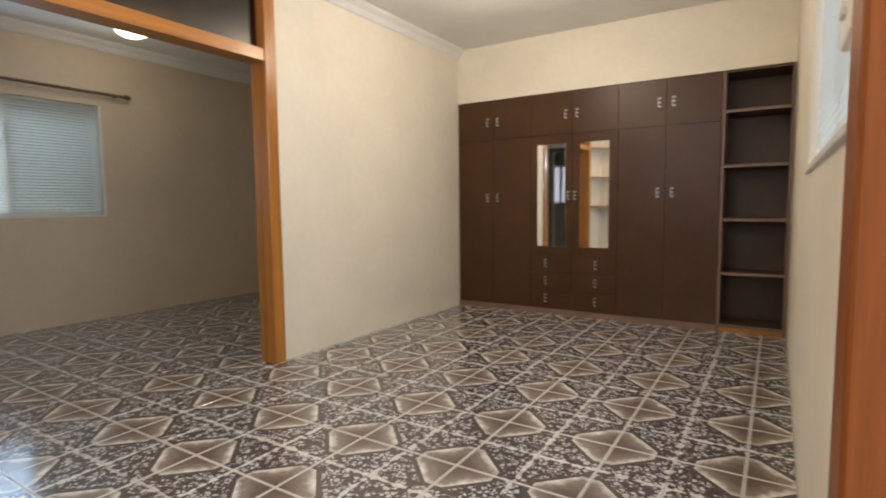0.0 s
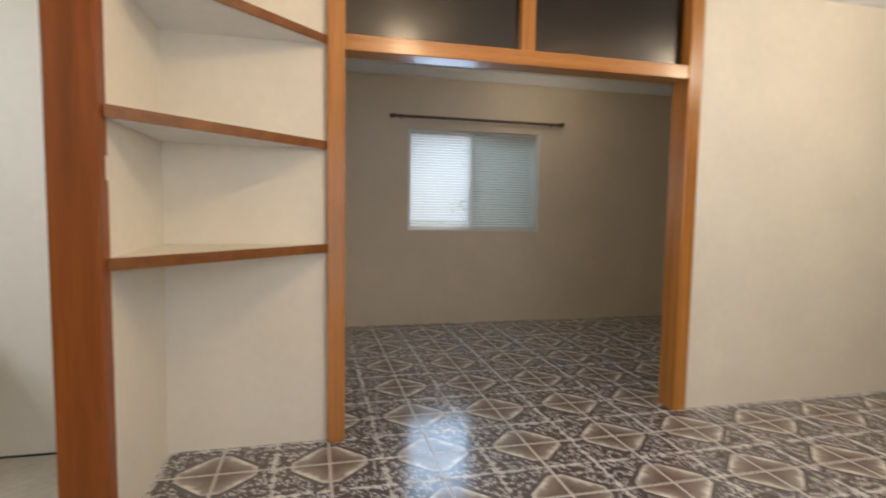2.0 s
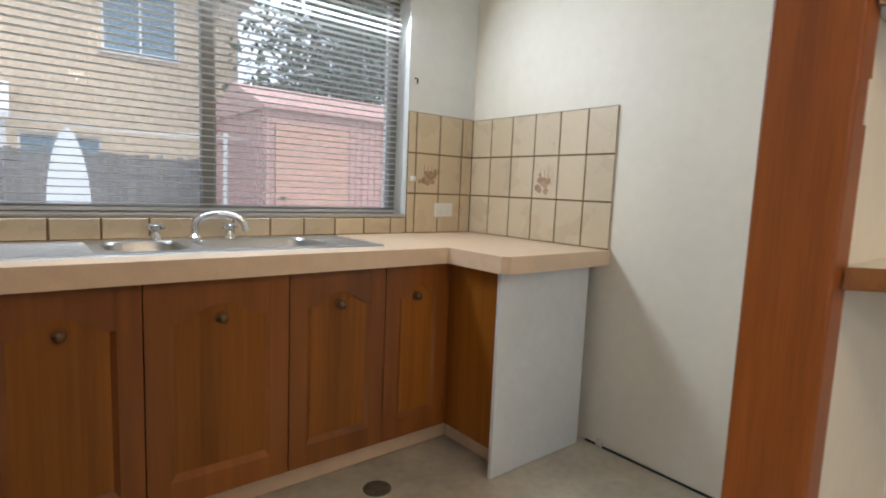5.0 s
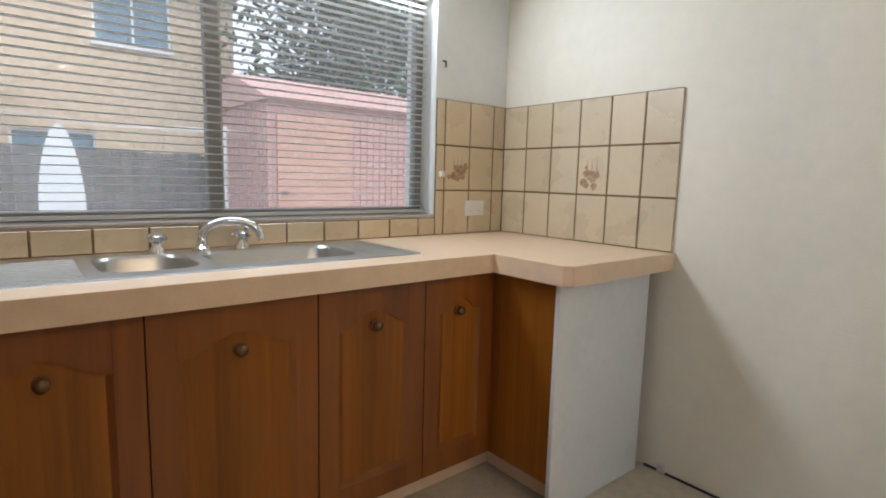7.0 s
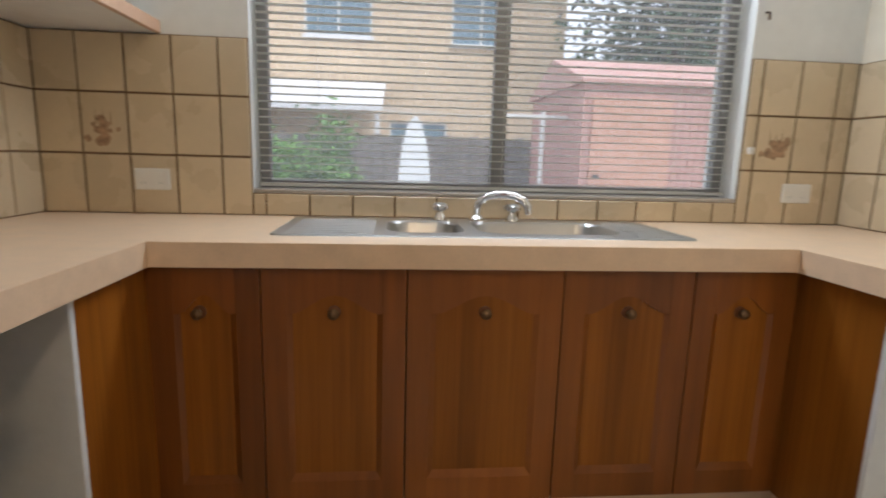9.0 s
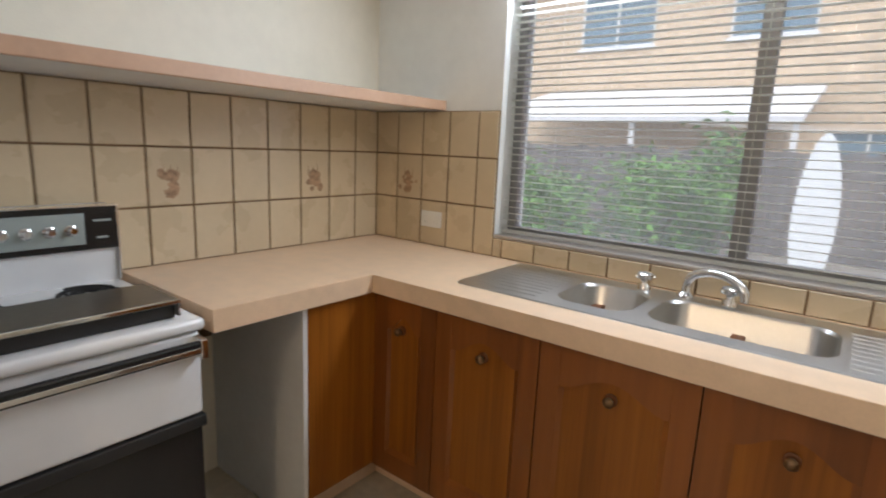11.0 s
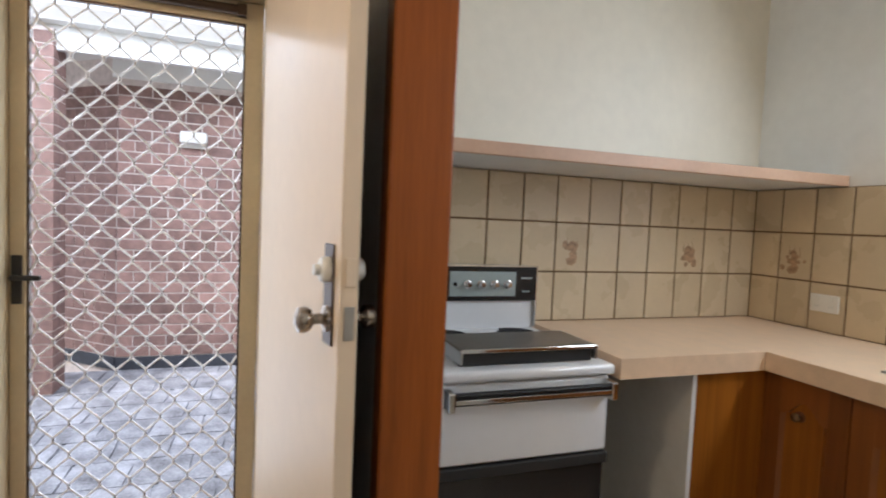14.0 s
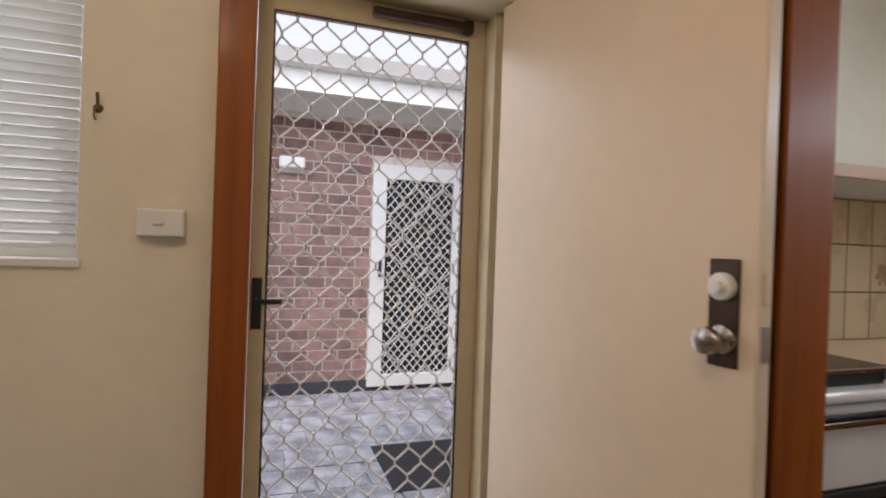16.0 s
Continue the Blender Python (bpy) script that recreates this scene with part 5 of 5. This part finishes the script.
def tile_run(parent, axis, u0, u1, z0, z1, first, rz, pitch=0.149):
    """Tiles along a wall from u0 to u1, with a joint at 'first', in courses of 200 mm from z0."""
    us = [u0]
    u = first
    while u < u1 - 0.012:
        if u > u0 + 0.012:
            us.append(u)
        u += pitch
    us.append(u1)
    zs = [z0]
    while zs[-1] + TH < z1 - 0.012:
        zs.append(zs[-1] + TH)
    zs.append(z1)
    for a, b in zip(us, us[1:]):
        for c, d in zip(zs, zs[1:]):
            um, zm = (a + b) / 2, (c + d) / 2
            w, h = b - a - G, d - c - G
            loc = {"s": (um, 0.004, zm), "w": (0.004, um, zm), "e": (XE - 0.004, um, zm)}[axis]
            piece("tile", tile_mesh(w, h), parent, loc, rz)


def grout(name, x0, x1, y0, y1, z0, z1):
    return structure(name, B(x0, x1, y0, y1, z0, z1), GROUT, "beige glazed splashback tiles with brown grout", "splashback")


sp_w = grout("splashback_west", 0.0005, 0.0055, 0.0055, 0.891, ZT + 0.001, 1.497)
sp_e = grout("splashback_east", XE - 0.0055, XE - 0.0005, 0.0055, 1.797, 0.6, 1.489)
sp_s1 = grout("splashback_south_right", 0.0, KW[0] - 0.002, 0.0005, 0.0055, ZT + 0.001, 1.5)
sp_s2 = grout("splashback_south_left", KW[1] + 0.002, XE, 0.0005, 0.0055, ZT + 0.001, 1.489)
sp_s3 = grout("splashback_south_sill", KW[0] - 0.002, KW[1] + 0.002, 0.0005, 0.0055, ZT + 0.001, KW[2] - 0.006)
tile_run(sp_w, "w", 0.008, 0.897, 0.90, 1.497, 0.006, -90)
tile_run(sp_e, "e", 0.008, 1.797, 0.90, 1.489, 0.148, 90, 0.1523)
tile_run(sp_s1, "s", 0.008, KW[0] - 0.002, 0.90, 1.5, 0.082, 0)
tile_run(sp_s2, "s", KW[1] + 0.002, XE - 0.008, 0.90, 1.489, 2.3, 0)
tile_run(sp_s3, "s", KW[0] - 0.002, KW[1] + 0.002, 0.90, KW[2] - 0.006, 0.519, 0)


def motif(axis, u, z, seed):
    """A brown glazed fruit and leaf transfer on one tile."""
    rnd = random.Random(seed)
    bm = bmesh.new()
    for k in range(16):
        r = rnd.uniform(0.008, 0.019)
        cx, cz = rnd.gauss(0, 0.021), rnd.uniform(-0.06, 0.02)
        n = 9
        pts = [(cx + r * rnd.uniform(0.7, 1.2) * math.cos(6.2832 * i / n), cz + r * rnd.uniform(0.7, 1.2) * math.sin(6.2832 * i / n)) for i in range(n)]
        prism(bm, pts, "y", 0.0101, 0.0104 + 0.00004 * k)
    for k in range(3):
        x = -0.024 + 0.024 * k
        prism(bm, [(x - 0.003, 0.0), (x + 0.003, 0.0), (x + 0.001, 0.045 + 0.02 * rnd.random())], "y", 0.0101, 0.0104)
    ob = tagged(new("tile_motif", mesh("tile_motif", bm, MOTIF)), "brown fruit motif glazed on a splashback tile", "tile decoration", "tile motifs", "structure")
    ob.matrix_world = {"s": pose(u, 0.0, z), "w": pose(0.0, u, z, 0, 0, -90), "e": pose(XE, u, z, 0, 0, 90)}[axis]


motif("s", 0.302, 1.195, 1)
motif("s", 2.675, 1.195, 2)
motif("w", 0.526, 1.195, 3)
motif("e", 0.984, 1.195, 4)
motif("e", 0.39, 1.195, 5)

# floor tiles: each living-room tile a piece; the bedroom's joined
T = FP / 2
bm = bmesh.new()
box(bm, -T / 2 + 0.0014, T / 2 - 0.0014, -T / 2 + 0.0014, T / 2 - 0.0014, -0.006, 0.0)
es = [e for e in bm.edges if all(v.co.z > -0.001 for v in e.verts)]
bmesh.ops.bevel(bm, geom=es, offset=0.0012, segments=1, affect="EDGES")
ftile = mesh("tile", bm, FTILE)
rest = bmesh.new()
i0, i1 = math.floor((XB - FX) / T) - 1, math.ceil((XE - FX) / T)
j0, j1 = math.floor((TILE_Y0 - FY) / T), math.ceil((YN + 0.02 - FY) / T)
for i in range(i0, i1):
    for j in range(j0, j1):
        x0, y0 = FX + i * T, FY + j * T
        x1, y1 = x0 + T, y0 + T
        cx0, cx1, cy0, cy1 = max(x0, XB), min(x1, XE), max(y0, TILE_Y0 + 0.032), min(y1, YN + 0.02)
        if cx1 - cx0 < 0.01 or cy1 - cy0 < 0.01 or (x1 < -0.1 and (y1 < 2.02 or y0 > 6.9)):
            continue
        whole = cx1 - cx0 > T - 1e-6 and cy1 - cy0 > T - 1e-6
        if whole and x0 > -0.2:
            piece("tile", ftile, floor, ((x0 + x1) / 2, (y0 + y1) / 2, 0.0))
        else:
            box(rest, cx0 + 0.0014, cx1 - 0.0014, cy0 + 0.0014, cy1 - 0.0014, -0.006, 0.0)
ob = part("tile_rest", rest, FTILE, floor)
ob["kind"] = "stuff"

# bricks of the courtyard wall
bl, bh_, bj = 0.230, 0.076, 0.010
bm = bmesh.new()
box(bm, -0.006, 0.004, -bl / 2, bl / 2, -bh_ / 2, bh_ / 2)
bmesh.ops.bevel(bm, geom=[e for e in bm.edges if all(v.co.x < -0.005 for v in e.verts)], offset=0.003, segments=1, affect="EDGES")
bme = mesh("brick", bm, BRICK)
restb = bmesh.new()
restd = bmesh.new()
for r in range(27):
    z = 0.13 + r * (bh_ + bj)
    if z > 2.27:
        continue
    for k in range(14):
        y = 3.262 - bl / 2 - k * (bl + bj) - (0.5 * (bl + bj) if r % 2 else 0)
        if y < 0.6:
            continue
        if z < 1.95 and 1.22 - bl / 2 < y < 2.06 + bl / 2:
            for lo, hi in ((y - bl / 2, min(y + bl / 2, 1.22)), (max(y - bl / 2, 2.062), y + bl / 2)):
                if hi - lo > 0.02:
                    box(restb, 5.757, 5.766, lo, hi, z - bh_ / 2, z + bh_ / 2)
            continue
        if y > 1.7:
            piece("brick", bme, brick_wall, (5.762, y, z))
        else:
            box(restb, 5.757, 5.766, y - bl / 2, y + bl / 2, z - bh_ / 2, z + bh_ / 2)
    if r % 2:
        box(restb, 5.757, 5.766, 3.262 - 0.112, 3.262, z - bh_ / 2, z + bh_ / 2)
    for k in range(8):
        y = 0.01 + k * (bl + bj) + (-0.12 if r % 2 else 0)
        box(restd, -0.005, 0.004, max(0.0, y), y + bl, z - bh_ / 2, z + bh_ / 2)
restp = bmesh.new()
for r in range(28):
    z = 0.044 + r * (bh_ + bj)
    if z > 2.38:
        continue
    for a, b in (((3.494, 3.604), (3.614, 3.855)) if r % 2 else ((3.494, 3.724), (3.734, 3.855))):
        box(restp, 5.154, 5.163, a, b, z - bh_ / 2, z + bh_ / 2)
    for a, b in (((5.163, 5.27), (5.28, 5.385)) if r % 2 else ((5.163, 5.385),)):
        box(restp, a, b, 3.494, 3.503, z - bh_ / 2, z + bh_ / 2)
ob = part("brick_rest", restp, BRICK, pier)
ob["kind"] = "stuff"
ob = part("brick_rest", restd, BRICK, bside)
ob["kind"] = "stuff"
ob = part("brick_rest", restb, BRICK, brick_wall)
ob["kind"] = "stuff"
# stamped paving slabs
pcache = []
for k in range(6):
    rnd = random.Random(40 + k)
    j = lambda: rnd.uniform(-0.012, 0.012)
    pts = [(-0.142, -0.132 + j()), (j(), -0.134), (0.142, -0.132 + j()), (0.142, j()), (0.142, 0.132 + j()), (j(), 0.134), (-0.142, 0.132 + j()), (-0.142, j())]
    pts = [(x * 0.97, y * 0.97) for x, y in pts]
    bm = bmesh.new()
    prism(bm, pts, "z", -0.012, 0.0)
    pcache.append(mesh("paver", bm, PAVE))
rnd = random.Random(7)
for i in range(9):
    for j in range(18):
        piece("paver", pcache[rnd.randrange(6)], porch, (XE + 0.40 + i * 0.285, 0.2 + j * 0.27 + (0.13 if i % 2 else 0), rnd.uniform(-0.003, 0.0)), rnd.randrange(2) * 180)
